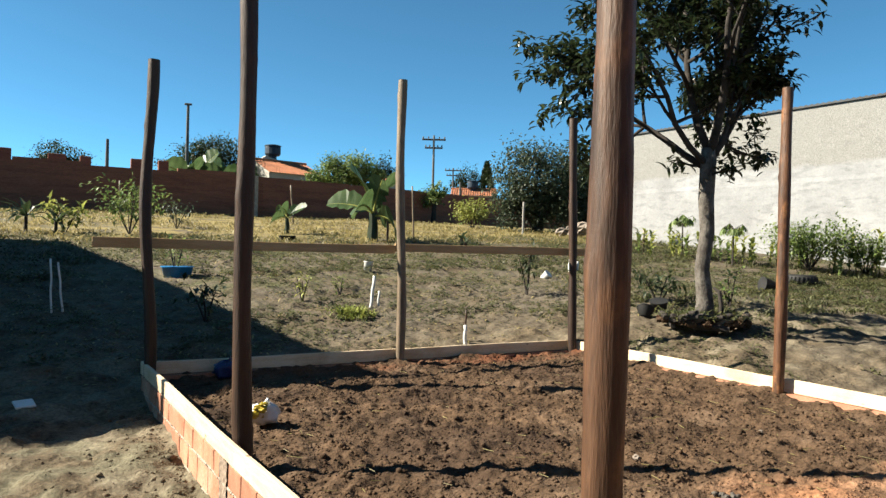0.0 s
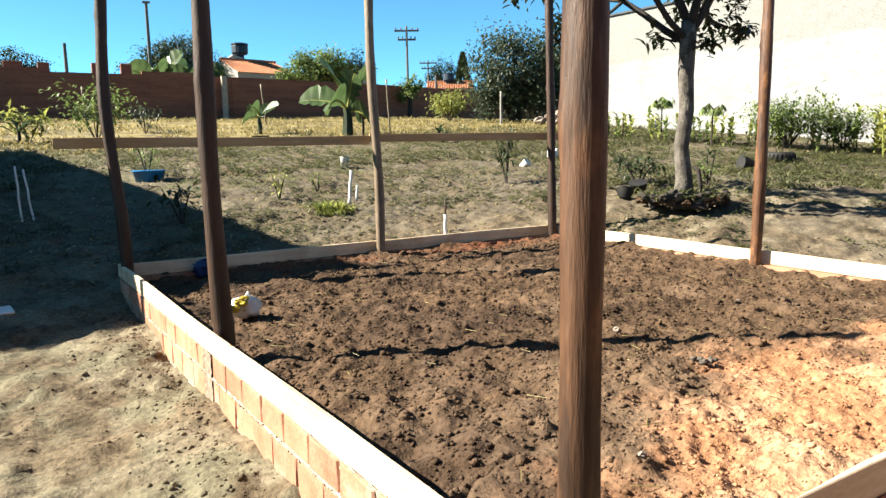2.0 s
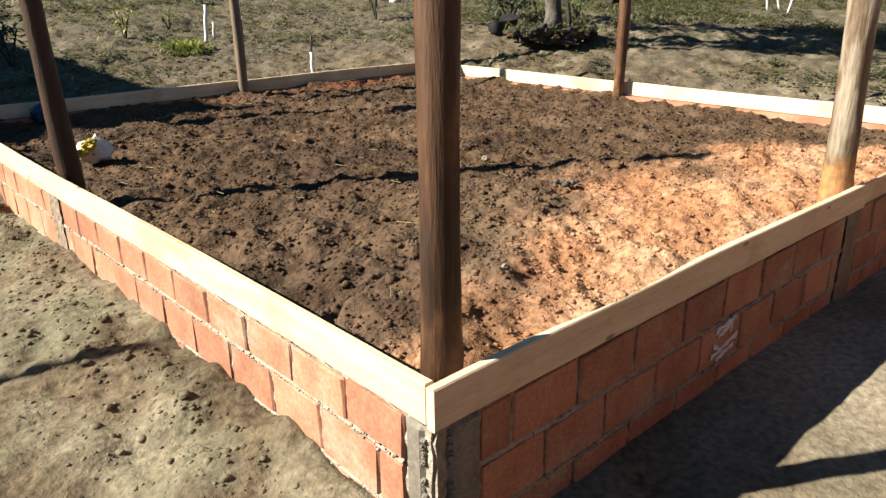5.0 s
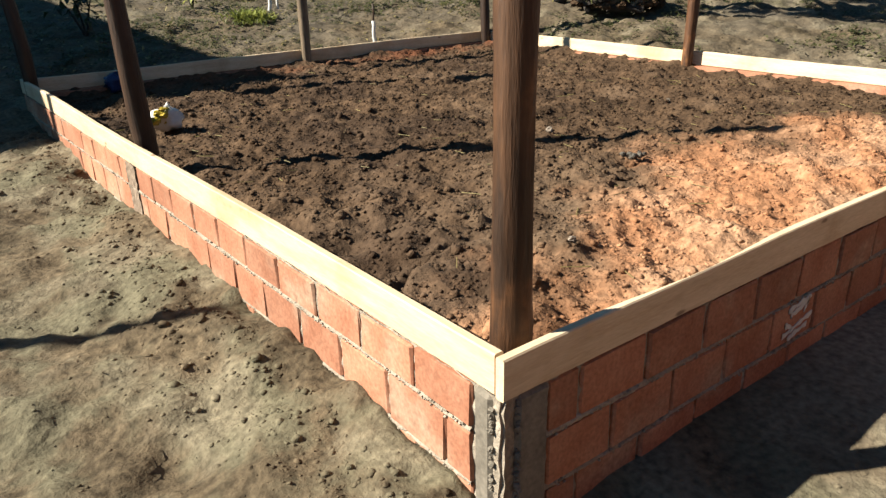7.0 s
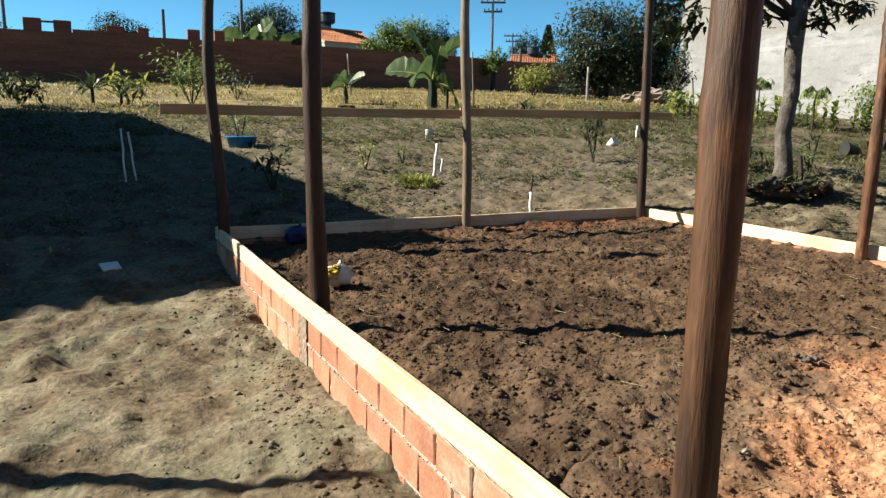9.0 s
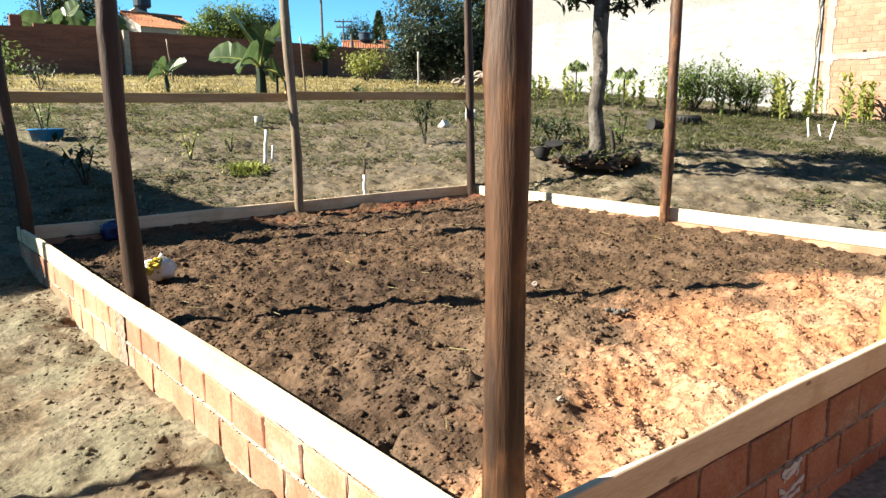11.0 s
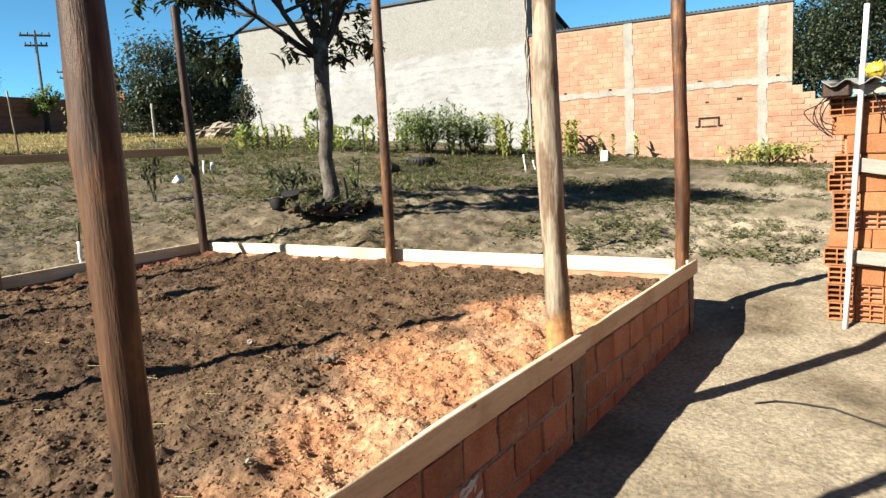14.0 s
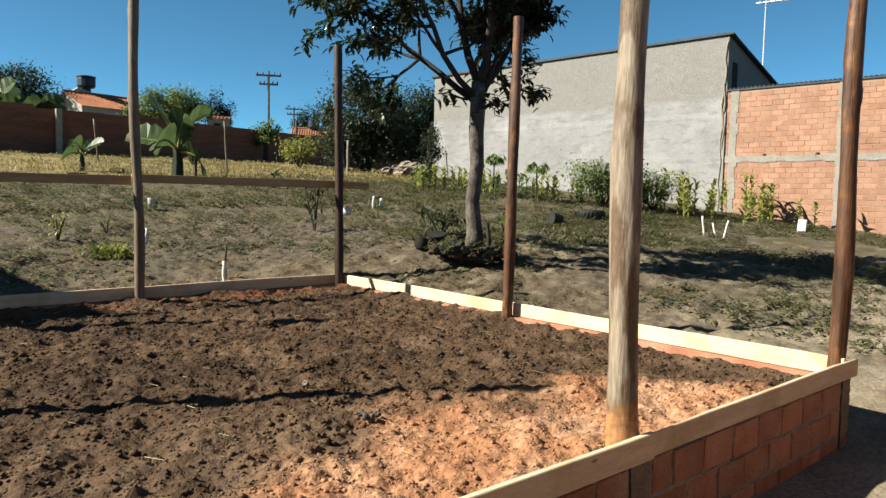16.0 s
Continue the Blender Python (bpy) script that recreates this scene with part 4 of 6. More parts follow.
# ---- houses, poles and trees beyond the wall ----
def house(name, az, d, width, base, eave, ridge, label, turn=0.0):
    """A small house: plastered walls, a pitched roof of tile rows facing the garden."""
    x, y = off(az, d)
    h = thing(name, x, y, base, label, "house", az - 90 + turn)
    deep, z0 = 5.0, eave - base
    zr = ridge - base
    s = Shape().add([(-width / 2, 0, 0), (width / 2, 0, 0), (width / 2, 0, z0), (-width / 2, 0, z0), (-width / 2, deep, 0), (width / 2, deep, 0), (width / 2, deep, z0), (-width / 2, deep, z0),
                     (-width / 2, deep / 2, zr - 0.1), (width / 2, deep / 2, zr - 0.1)],
                    [(0, 1, 2, 3), (5, 4, 7, 6), (4, 0, 3, 8, 7), (1, 5, 6, 9, 2)])
    part("wall", s, M_HOUSE, h)
    for side in (0, 1):
        s = Shape()
        n = int(width / 0.22)
        for k in range(n):
            xa = -width / 2 - 0.15 + (width + 0.3) * k / n
            w = (width + 0.3) / n
            rows = 6
            for j in range(rows):
                u0, u1 = j / rows, (j + 1) / rows
                ya, yb = -0.35 + (deep / 2 + 0.35) * u0, -0.35 + (deep / 2 + 0.35) * u1
                za, zb = z0 - 0.12 + (zr - z0 + 0.12) * u0, z0 - 0.12 + (zr - z0 + 0.12) * u1
                if side:
                    ya, yb = deep - ya, deep - yb
                s.add([(xa, ya, za), (xa + w / 2, ya, za + 0.07), (xa + w, ya, za), (xa + w, yb, zb - 0.03), (xa + w / 2, yb, zb + 0.05), (xa, yb, zb - 0.03)],
                      [(0, 1, 4, 5), (1, 2, 3, 4)] if not side else [(5, 4, 1, 0), (4, 3, 2, 1)])
        slope_part = part("roof", s, M_TILE, h, "orange clay tiles")
        if not side:
            part("ridge_cap", Shape().tube([(-width / 2 - 0.15, deep / 2, zr + 0.03), (width / 2 + 0.15, deep / 2, zr + 0.03)], [0.12, 0.12], 8), M_TILE, slope_part)
    wx0, wx1, wz0, wz1 = -width * 0.2, width * 0.1, z0 * 0.45, z0 * 0.8
    win = part("window", Shape().box(wx0, -0.03, wz0, wx1, 0.0, wz1), M_DARKHOLE, h)
    part("frame", Shape().box(wx0 - 0.06, -0.05, wz1, wx1 + 0.06, 0.0, wz1 + 0.06).box(wx0 - 0.06, -0.05, wz0 - 0.06, wx0, 0.0, wz1).box(wx1, -0.05, wz0 - 0.06, wx1 + 0.06, 0.0, wz1), M_GREYWOOD, win)
    part("sill", Shape().box(wx0 - 0.1, -0.1, wz0 - 0.08, wx1 + 0.1, 0.0, wz0 - 0.002), M_CONCRETE, win)
    return h


h1 = house("house", 72.0, 56, 4.3, high(0.04, 56), high(0.103, 56), high(0.122, 56), "cream house with an orange clay tile roof behind the wall", 28)
outline = [(-2.64, 0.5), (1.9, 0.5), (1.9, 4.25), (-1.17, 5.0), (-2.64, 3.95)]
part("gable_wall", Shape().add([(x, 2.6, z) for x, z in outline] + [(x, 3.0, z) for x, z in outline],
                               [(0, 1, 2, 3, 4), (9, 8, 7, 6, 5), (2, 7, 8, 3), (3, 8, 9, 4), (4, 9, 5, 0), (1, 6, 7, 2)]), M_HOUSE, h1, "white raised gable")
house("house", 57.8, 75, 4.6, high(0.025, 75), high(0.081, 75), high(0.0915, 75), "low house with an orange roof behind the far wall")
house("house", 64.8, 60, 1.7, high(0.06, 60), high(0.098, 60), high(0.106, 60), "small tiled roof among dark trees")
for az, d, t, r in ((73.75, 58.5, 0.128, 0.62), (57.9, 77, 0.0915, 0.6)):
    x, y = off(az, d)
    z = high(t, d) - 0.15
    prof = [(-0.7, 0.5), (-0.02, 0.5), (0.0, 0.86), (0.12, 1.0), (0.62, 1.0), (0.7, 0.95), (0.72, 1.06), (0.8, 1.06), (0.86, 0.7), (0.9, 0.1)]
    s = Shape().tube([(x, y, z + p[0]) for p in prof], [p[1] * r for p in prof], 16)
    tagged(part("water_tank", s, M_TANK), "dark blue water tank on a house roof", "water tank", "roof tanks")


def pole(name, az, d, tan, label, arms, lamp=False):
    x, y = off(az, d)
    z0, z1 = float(slope(np.array(x), np.array(y))), high(tan, d)
    ob = thing(name, x, y, z0, label, "pole", az - 90)
    part("shaft", Shape().tube([(0, 0, 0), (0, 0, z1 - z0)], [0.13, 0.085], 10), M_POLE, ob)
    for k, (dz, half) in enumerate(arms):
        arm = part("crossarm", Shape().chamfer_box(-half, -0.08, z1 - z0 - dz - 0.07, half, 0.08, z1 - z0 - dz + 0.07, 0.02), M_POLE, ob)
        for q in (-0.9, -0.45, 0.45, 0.9):
            part("insulator", Shape().tube([(half * q, 0, z1 - z0 - dz + 0.07), (half * q, 0, z1 - z0 - dz + 0.16), (half * q, 0, z1 - z0 - dz + 0.26)], [0.035, 0.06, 0.03], 8), M_POLE, arm)
    if lamp:
        part("lamp_head", Shape().chamfer_box(-0.22, -0.1, z1 - z0 - 0.03, 0.22, 0.1, z1 - z0 + 0.09, 0.03), M_POLE, ob)
    return ob


pole("utility_pole", 61.1, 60, 0.163, "grey utility pole with two crossarms", ((0.35, 1.0), (1.05, 0.75)))
pole("utility_pole", 59.5, 85, 0.118, "distant utility pole with crossarms", ((0.3, 1.0), (0.9, 0.8)))
pole("utility_pole", 95.4, 50, 0.159, "utility pole with one crossarm behind the wall", ((0.3, 0.95),))
pole("street_lamp", 80.05, 47, 0.186, "tall street lamp pole behind the wall", (), True)
pole("utility_pole", 85.5, 45, 0.133, "thin plain pole behind the wall", ())
pole("utility_pole", 58.9, 55, 0.098, "short pole by the far roof", ())


def leafy(shape, rng, centre, radii, count, size, up=0.3, hollow=0.35, width=0.55):
    """Leaves through an ellipsoid, thicker towards its skin, in loose clumps."""
    clumps = []
    for _ in range(max(6, count // 45)):
        d = Vector((rng.gauss(0, 1), rng.gauss(0, 1), rng.gauss(0, 1))).normalized() * rng.uniform(hollow, 1.0)
        clumps.append((d, rng.uniform(0.1, 0.24)))
    for _ in range(count):
        d, sp = rng.choice(clumps)
        q = d + Vector((rng.gauss(0, sp), rng.gauss(0, sp), rng.gauss(0, sp)))
        p = Vector(centre) + Vector((q.x * radii[0], q.y * radii[1], q.z * radii[2]))
        a = Vector((rng.gauss(0, 1), rng.gauss(0, 1), rng.gauss(0, 0.6) - 0.1))
        shape.leaf(p, a, Vector((rng.gauss(0, up), rng.gauss(0, up), 1)), size * rng.uniform(0.6, 1.3), size * width * rng.uniform(0.7, 1.2), rng.uniform(0, 0.4))


def far_tree(name, az, d, base_tan, blobs, mat, label, category, count, size, seed, base=None):
    """A tree with a forked trunk under a crown of leaf clumps; blobs: sideways, up and radii in metres."""
    rng = random.Random(seed)
    x, y = off(az, d)
    z0 = float(slope(np.array(x), np.array(y))) if base is None else base
    t = thing(name, x, y, z0, label, category, az - 90)
    trunk = Shape()
    for sx, sz, rx, rz in blobs:
        trunk.tube([(sx * 0.1, 0, 0), (sx * 0.25, 0.05, (sz - z0) * 0.35), (sx * 0.7, 0, (sz - z0) * 0.75), (sx, 0, sz - z0)], [0.16, 0.13, 0.08, 0.03], 7)
        for k in range(4):
            a = rng.random() * 6.28
            trunk.tube([(sx * 0.6, 0, (sz - z0) * 0.7), (sx + rx * 0.7 * math.cos(a), rx * 0.7 * math.sin(a), sz - z0 + rz * rng.uniform(-0.2, 0.7))], [0.06, 0.015], 5)
    part("trunk", trunk, M_LIMB, t)
    crown, total = Shape(), sum(b[2] * b[3] for b in blobs)
    for sx, sz, rx, rz in blobs:
        leafy(crown, rng, (sx, 0, sz - z0), (rx * 1.1, rx * 0.9, rz * 1.1), int(2.1 * count * rx * rz / total), size * 0.68)
    part("crown", crown, mat, t)
    return t


far_tree("tree", 52.6, 31.5, 0.04, [(-0.2, 5.0, 1.75, 1.5), (0.6, 3.9, 1.5, 1.2), (-1.0, 3.9, 1.1, 1.0)], M_LEAF_GREY, "grey-green leafy tree against the boundary wall", "tree", 6500, 0.25, 31)
far_tree("tree", 49.0, 34.0, 0.04, [(0.2, 5.3, 1.7, 1.55), (0.4, 3.6, 1.7, 1.4), (-0.9, 4.5, 1.2, 1.2)], M_LEAF_DARK, "dark dense tree beside the plastered building", "tree", 6500, 0.28, 32)
far_tree("tree", 47.2, 27.0, 0.02, [(0.1, 3.4, 0.45, 0.9), (0.0, 2.9, 0.5, 0.5)], M_LEAF_GREY, "slender shrubby tree against the plastered wall", "tree", 700, 0.16, 33)
far_tree("tree", 88.4, 60, 0.1, [(0, 8.0, 1.7, 1.0), (-0.9, 7.7, 1.0, 0.7), (0.9, 7.6, 0.9, 0.7)], M_LEAF_DARK, "round dark tree behind the wall", "tree", 1600, 0.3, 34)
far_tree("tree", 78.2, 58, 0.1, [(0, 8.9, 2.2, 1.35), (0.7, 8.0, 2.2, 1.1), (-1.0, 8.1, 1.6, 1.0)], M_LEAF_DARK, "domed dark tree behind the wall", "tree", 4500, 0.32, 35)
far_tree("tree", 68.3, 48, 0.1, [(-0.6, 6.6, 1.5, 1.0), (0.5, 7.1, 1.6, 1.1), (1.5, 6.6, 1.2, 0.9), (-1.7, 6.1, 0.9, 0.6)], M_LEAF_MID, "broad green tree beside the house", "tree", 4000, 0.32, 36)
far_tree("tree", 65.0, 62, 0.1, [(0, 8.2, 0.8, 1.5), (0.9, 7.8, 0.8, 1.2)], M_LEAF_DARK, "pointed dark tree behind the house", "tree", 1100, 0.3, 37)
far_tree("tree", 58.4, 88, 0.1, [(0, 10.6, 1.5, 1.6), (-1.0, 9.8, 1.1, 1.0)], M_LEAF_DARK, "far dark tree on the skyline", "tree", 1100, 0.4, 38)
far_tree("tree", 61.0, 46, 0.1, [(0, 5.2, 0.9, 0.5), (0.2, 5.6, 0.6, 0.5)], M_LEAF_MID, "small light-green tree behind the wall", "tree", 700, 0.26, 39)
far_tree("tree", 99.3, 40, 0.1, [(0, 7.2, 2.0, 2.3), (0.8, 6.0, 1.3, 1.3), (-1.0, 9.0, 1.6, 1.5)], M_LEAF_DARK, "tall dark tree beyond the fence", "tree", 2600, 0.3, 40)
far_tree("tree", 96.6, 62, 0.1, [(0, 7.6, 1.3, 0.9)], M_LEAF_DARK, "round dark tree far behind the wall", "tree", 800, 0.3, 41)
far_tree("tree", 81.0, 62, 0.1, [(0, 8.0, 1.3, 0.7)], M_LEAF_DARK, "low dark tree far behind the wall", "tree", 700, 0.3, 42)
far_tree("tree", 37.0, 44, 0.1, [(0, 8.3, 2.2, 1.3), (2.4, 8.0, 1.8, 1.1), (-2.2, 7.7, 1.5, 0.9)], M_LEAF_GREY, "bare-topped tree showing over the building", "tree", 1300, 0.24, 43)
far_tree("tree", 44.5, 40, 0.1, [(0, 7.3, 1.2, 0.7)], M_LEAF_DARK, "dark tree top over the plastered building", "tree", 700, 0.26, 44)
far_tree("tree", 5.2, 29, 0.05, [(0, 4.2, 1.7, 1.6), (1.2, 5.0, 1.7, 1.6), (-0.9, 3.2, 1.2, 1.4)], M_LEAF_DARK, "dense dark tree behind the stepped brick wall", "tree", 8500, 0.24, 45)
far_tree("tree", 0.3, 27, 0.05, [(0, 5.4, 1.9, 1.2), (-1.2, 3.9, 1.6, 1.5), (1.8, 3.9, 1.9, 1.7)], M_LEAF_GREY, "green tree in full sun behind the brick stack", "tree", 9000, 0.22, 46)

# Cypress
x, y = off(56.8, 90)
rng, s = random.Random(47), Shape()
z0 = 4.2
for _ in range(2600):
    u = rng.random() ** 0.8
    r = 2.3 * (1 - u) ** 0.9 + 0.04
    a = rng.random() * 6.28
    s.leaf((x + r * math.cos(a) * rng.uniform(0.5, 1), y + r * math.sin(a) * rng.uniform(0.5, 1), z0 + 1.0 + u * 7.8), Vector((math.cos(a), math.sin(a), 1.6)), Vector((0, 0, 1)), 0.42, 0.2)
cy = thing("cypress_tree", 0, 0, 0, "narrow dark cypress on the skyline", "tree")
part("crown", s, M_LEAF_DARK, cy)
part("trunk", Shape().tube([(x, y, z0), (x, y, z0 + 4)], [0.15, 0.08], 8), M_LIMB, cy)

# The neighbour's house whose shade falls across the left of the garden
nb = thing("neighbour_house", -8, 12, 0, "plain plastered house that shades the garden", "house")
nb.matrix_world = Matrix.Identity(4)


def block(x0, y0, x1, y1, shift, z0, z1, skew=0.0):
    """A block whose garden side runs askew by shift."""
    return Shape().add([(x0, y0 + skew, z0), (x1, y0, z0), (x1 + shift, y1, z0), (x0, y1, z0), (x0, y0 + skew, z1), (x1, y0, z1), (x1 + shift, y1, z1), (x0, y1, z1)],
                       [(0, 3, 2, 1), (4, 5, 6, 7), (0, 1, 5, 4), (1, 2, 6, 5), (2, 3, 7, 6), (3, 0, 4, 7)])


part("wall", block(-11.0, 8.95, -4.1, 20.7, -0.8, 0.2, 5.0, -0.7), M_HOUSE, nb)
part("roof", block(-11.4, 8.55, -3.65, 21.0, -0.85, 5.0, 5.2, -0.9), M_SHEDDARK, nb, "flat dark roof slab")


# ---- the shade tree in the garden ----
TREE = (6.9, 5.52)
tz = land(*TREE)
tree = thing("mango_tree", TREE[0], TREE[1], tz - 0.05, "broad garden tree with grey bark and dark glossy leaves", "tree", -50)
rng = random.Random(77)
trunk_shape, limb_shape, crown = Shape(), Shape(), Shape()
trunk_pts = [(0, 0, -0.05), (0.02, 0.0, 0.35), (-0.03, 0.02, 0.8), (0.03, 0.0, 1.3), (0.0, 0.02, 1.75), (0.02, 0.0, 2.2), (0.03, 0.0, 2.45)]
trunk_shape.tube(trunk_pts, [0.165, 0.115, 0.100, 0.096, 0.104, 0.112, 0.10], 16, True, 0.14, rng)


def twig(p, d, length, r, level):
    """A branch that bends upward, forks, and carries leaf whorls at its ends."""
    pts, radii, q = [p.copy()], [r], p.copy()
    n = 5
    for i in range(n):
        d = (d + Vector((rng.gauss(0, 0.13), rng.gauss(0, 0.13), 0.07 + rng.gauss(0, 0.08)))).normalized()
        q = q + d * length / n
        pts.append(q.copy())
        radii.append(r * (1 - 0.55 * (i + 1) / n))
        if level == 2 and i >= 1 or level == 1 and i >= 3:
            whorl(q, d, rng.randint(14, 21))
    limb_shape.tube(pts, radii, 7 if level == 0 else 5)
    if level < 2:
        for k in range(5 if level == 0 else 4):
            i = rng.randint(2, n)
            side = Vector((rng.gauss(0, 1), rng.gauss(0, 1), rng.gauss(0.1, 0.6)))
            nd = (d * 0.6 + side.normalized() * 0.8).normalized()
            twig(pts[i], nd, length * rng.uniform(0.45, 0.65), radii[i] * 0.75, level + 1)


def whorl(p, d, count):
    for _ in range(count):
        a = (d * 0.35 + Vector((rng.gauss(0, 1), rng.gauss(0, 1), rng.gauss(-0.15, 0.6))).normalized()).normalized()
        crown.broad_leaf(p + Vector((rng.gauss(0, 0.07), rng.gauss(0, 0.07), rng.gauss(0, 0.07))), a, Vector((0, 0, 1)), rng.uniform(0.11, 0.18), rng.uniform(0.05, 0.075), rng.uniform(0.1, 0.4))


fork = Vector((0.03, 0, 2.25))
for d, length, r in (((-0.97, 0.1, 0.55), 1.85, 0.075), ((-0.55, 0.35, 0.95), 2.2, 0.085), ((0.05, -0.2, 1.0), 2.2, 0.09), ((0.5, 0.35, 0.9), 1.9, 0.075),
                     ((0.8, -0.25, 0.95), 1.4, 0.06), ((-0.75, -0.5, 0.7), 2.1, 0.065), ((0.1, 0.75, 0.8), 1.9, 0.07)):
    twig(fork + Vector((0, 0, rng.uniform(-0.15, 0.15))), Vector(d).normalized(), length, r * 0.72, 0)
for z, ax in ((2.12, 0.6), (2.2, 3.5), (2.08, 5.4)):
    p = Vector((0.13 * math.cos(ax), 0.13 * math.sin(ax), z))
    q = p + Vector((math.cos(ax), math.sin(ax), 0.2)) * 0.28
    limb_shape.tube([p, q], [0.02, 0.008], 5)
    for w in (p.lerp(q, 0.5), q, q):
        whorl(w, Vector((math.cos(ax), math.sin(ax), 0)), 9)
part("trunk", trunk_shape, M_BARK, tree, "pale grey mottled bark", smooth=True)
part("branchwork", limb_shape, M_LIMB, tree, "dark forking limbs", smooth=True)
part("crown", crown, M_LEAF_TREE, tree)


# ---- plants in the garden ----
def banana(x, y, leaves, size, label, seed):
    """A young banana plant: a short fleshy stem and broad arching leaves, some torn."""
    rng = random.Random(seed)
    z = land(x, y)
    ob = thing("banana_plant", x, y, z, label, "plant", group="banana plants")
    part("stem", Shape().tube([(0, 0, -0.03), (0.02, 0, size * 0.2), (0.0, 0.02, size * 0.45)], [0.075 * size, 0.06 * size, 0.04 * size], 10), M_LEAF_DARK, ob, "dark green fleshy stem")
    for k in range(leaves):
        a, up = 2 * math.pi * (k + rng.uniform(-0.3, 0.3)) / leaves, (1.35, 0.7, 1.1, 0.35)[k % 4] + rng.uniform(-0.15, 0.15)
        d = Vector((math.cos(a), math.sin(a), 0))
        s, n, length = Shape(), 12, size * rng.uniform(0.46, 0.7)
        p, e, droop, lean = Vector((0, 0, size * rng.uniform(0.28, 0.44))), up, rng.uniform(0.04, 0.2), rng.choice((-1, 1)) * rng.uniform(0.6, 1.4)
        verts, faces = [], []
        for i in range(n + 1):
            u = i / n
            w = size * 0.175 * math.sin(math.pi * min(1.0, max(0.0, u - 0.16) / 0.86)) ** 0.55 + size * 0.006
            side = Vector((-d.y, d.x, lean)).normalized()
            tear = 1 - 0.35 * rng.random() * (i % 2)
            verts += [tuple(p + side * w * tear + Vector((0, 0, w * 0.35))), tuple(p), tuple(p - side * w * (1 - 0.3 * rng.random() * (i % 2)) + Vector((0, 0, w * 0.35)))]
            p = p + (d * math.cos(e) + Vector((0, 0, math.sin(e)))) * length / n
            e -= droop
        for i in range(n):
            for q in (0, 1):
                faces.append((i * 3 + q, i * 3 + q + 1, i * 3 + q + 4, i * 3 + q + 3))
        blade = part("leaf", s.add(verts, faces), M_LEAF_BANANA, ob)
        part("midrib", Shape().tube([Vector(verts[3 * i + 1]) - Vector((0, 0, 0.01)) for i in range(n + 1)], [0.02 * size * (1 - 0.8 * i / n) for i in range(n + 1)], 5), M_LEAF_YELLOW, blade, "pale green midrib")
    return ob


banana(7.85, 18.7, 8, 2.4, "large banana plant with broad pale-edged leaves", 61)
for az, d, k in ((79.4, 45, 58), (78.0, 46, 59), (76.6, 47, 60)):
    banana(*off(az, d), 11, 4.0, "tall banana plant showing over the boundary wall", k)
banana(6.1, 21.6, 6, 1.2, "small drooping banana plant", 62)


def shrub(name, x, y, h, w, count, size, mat, label, seed, category="shrub", stems=5, width=0.42, group=""):
    """Stems that fan out from the foot, with leaves in a loose uneven mass."""
    rng = random.Random(seed)
    z = land(x, y)
    ob = thing(name, x, y, z, label, category, group=group)
    st = Shape()
    tips = []
    for k in range(stems):
        a = 6.28 * k / stems + rng.random()
        q = Vector((w * 0.38 * math.cos(a), w * 0.38 * math.sin(a), h * rng.uniform(0.6, 0.95)))
        st.tube([(0, 0, -0.03), tuple(q * 0.5 + Vector((0, 0, 0.05 * h))), tuple(q)], [0.016, 0.012, 0.006], 5)
        tips += [q, q * 0.75 + Vector((0, 0, 0.04)), q * 0.55]
    part("stem", st, M_LIMB, ob)
    cr = Shape()
    for _ in range(count):
        t = rng.choice(tips)
        p = t + Vector((rng.gauss(0, w * 0.13), rng.gauss(0, w * 0.13), rng.gauss(0, h * 0.1)))
        p.z = max(0.03, p.z)
        cr.leaf(p, Vector((rng.gauss(0, 1), rng.gauss(0, 1), rng.gauss(0.1, 0.6))), Vector((0, 0, 1)), size * rng.uniform(0.6, 1.3), size * width, rng.uniform(0, 0.5))
    part("foliage", cr, mat, ob)
    return ob


shrub("bush", 16.4, 26.6, 1.35, 1.7, 900, 0.2, M_LEAF_YELLOW, "rounded yellow-green bush by the far wall", 63, "bush", 9)
shrub("shrub", 1.3, 20.9, 1.45, 1.9, 520, 0.2, M_LEAF_MID, "airy green shrub in the dry grass", 64, stems=8)
shrub("shrub", -0.3, 21.5, 1.0, 1.0, 160, 0.26, M_LEAF_YELLOW, "withered yellowish shrub in the dry grass", 65)
shrub("shrub", 3.0, 23.5, 0.9, 1.0, 160, 0.16, M_LEAF_GREY, "thin grey-green shrub before the wall", 66)
shrub("shrub", -2.9, 20.5, 0.8, 1.2, 240, 0.24, M_LEAF_DARK, "low dark shrub at the edge of the shade", 67)
shrub("shrub", 0.95, 8.6, 0.5, 0.6, 70, 0.16, M_LEAF_DARK, "small dark seedling at the edge of the shade", 68, stems=3)
shrub("shrub", 1.15, 12.25, 0.75, 0.45, 70, 0.12, M_LEAF_MID, "young plant growing from the blue tub", 69, stems=4)
shrub("bush", 16.0, 9.9, 1.3, 1.9, 2600, 0.13, M_LEAF_MID, "tall leafy bush in front of the plastered wall", 70, "bush", 10)
shrub("bush", 16.9, 9.0, 1.0, 1.4, 1800, 0.12, M_LEAF_MID, "rounded green bush in front of the plastered wall", 71, "bush", 8)
shrub("bush", 19.3, 1.6, 0.55, 2.0, 500, 0.2, M_LEAF_YELLOW, "low creeping bush at the foot of the stepped wall", 72, "bush", 9)
shrub("bush", 7.5, 6.9, 0.55, 0.8, 160, 0.14, M_LEAF_DARK, "dark low bush behind the garden tree", 73, "bush")
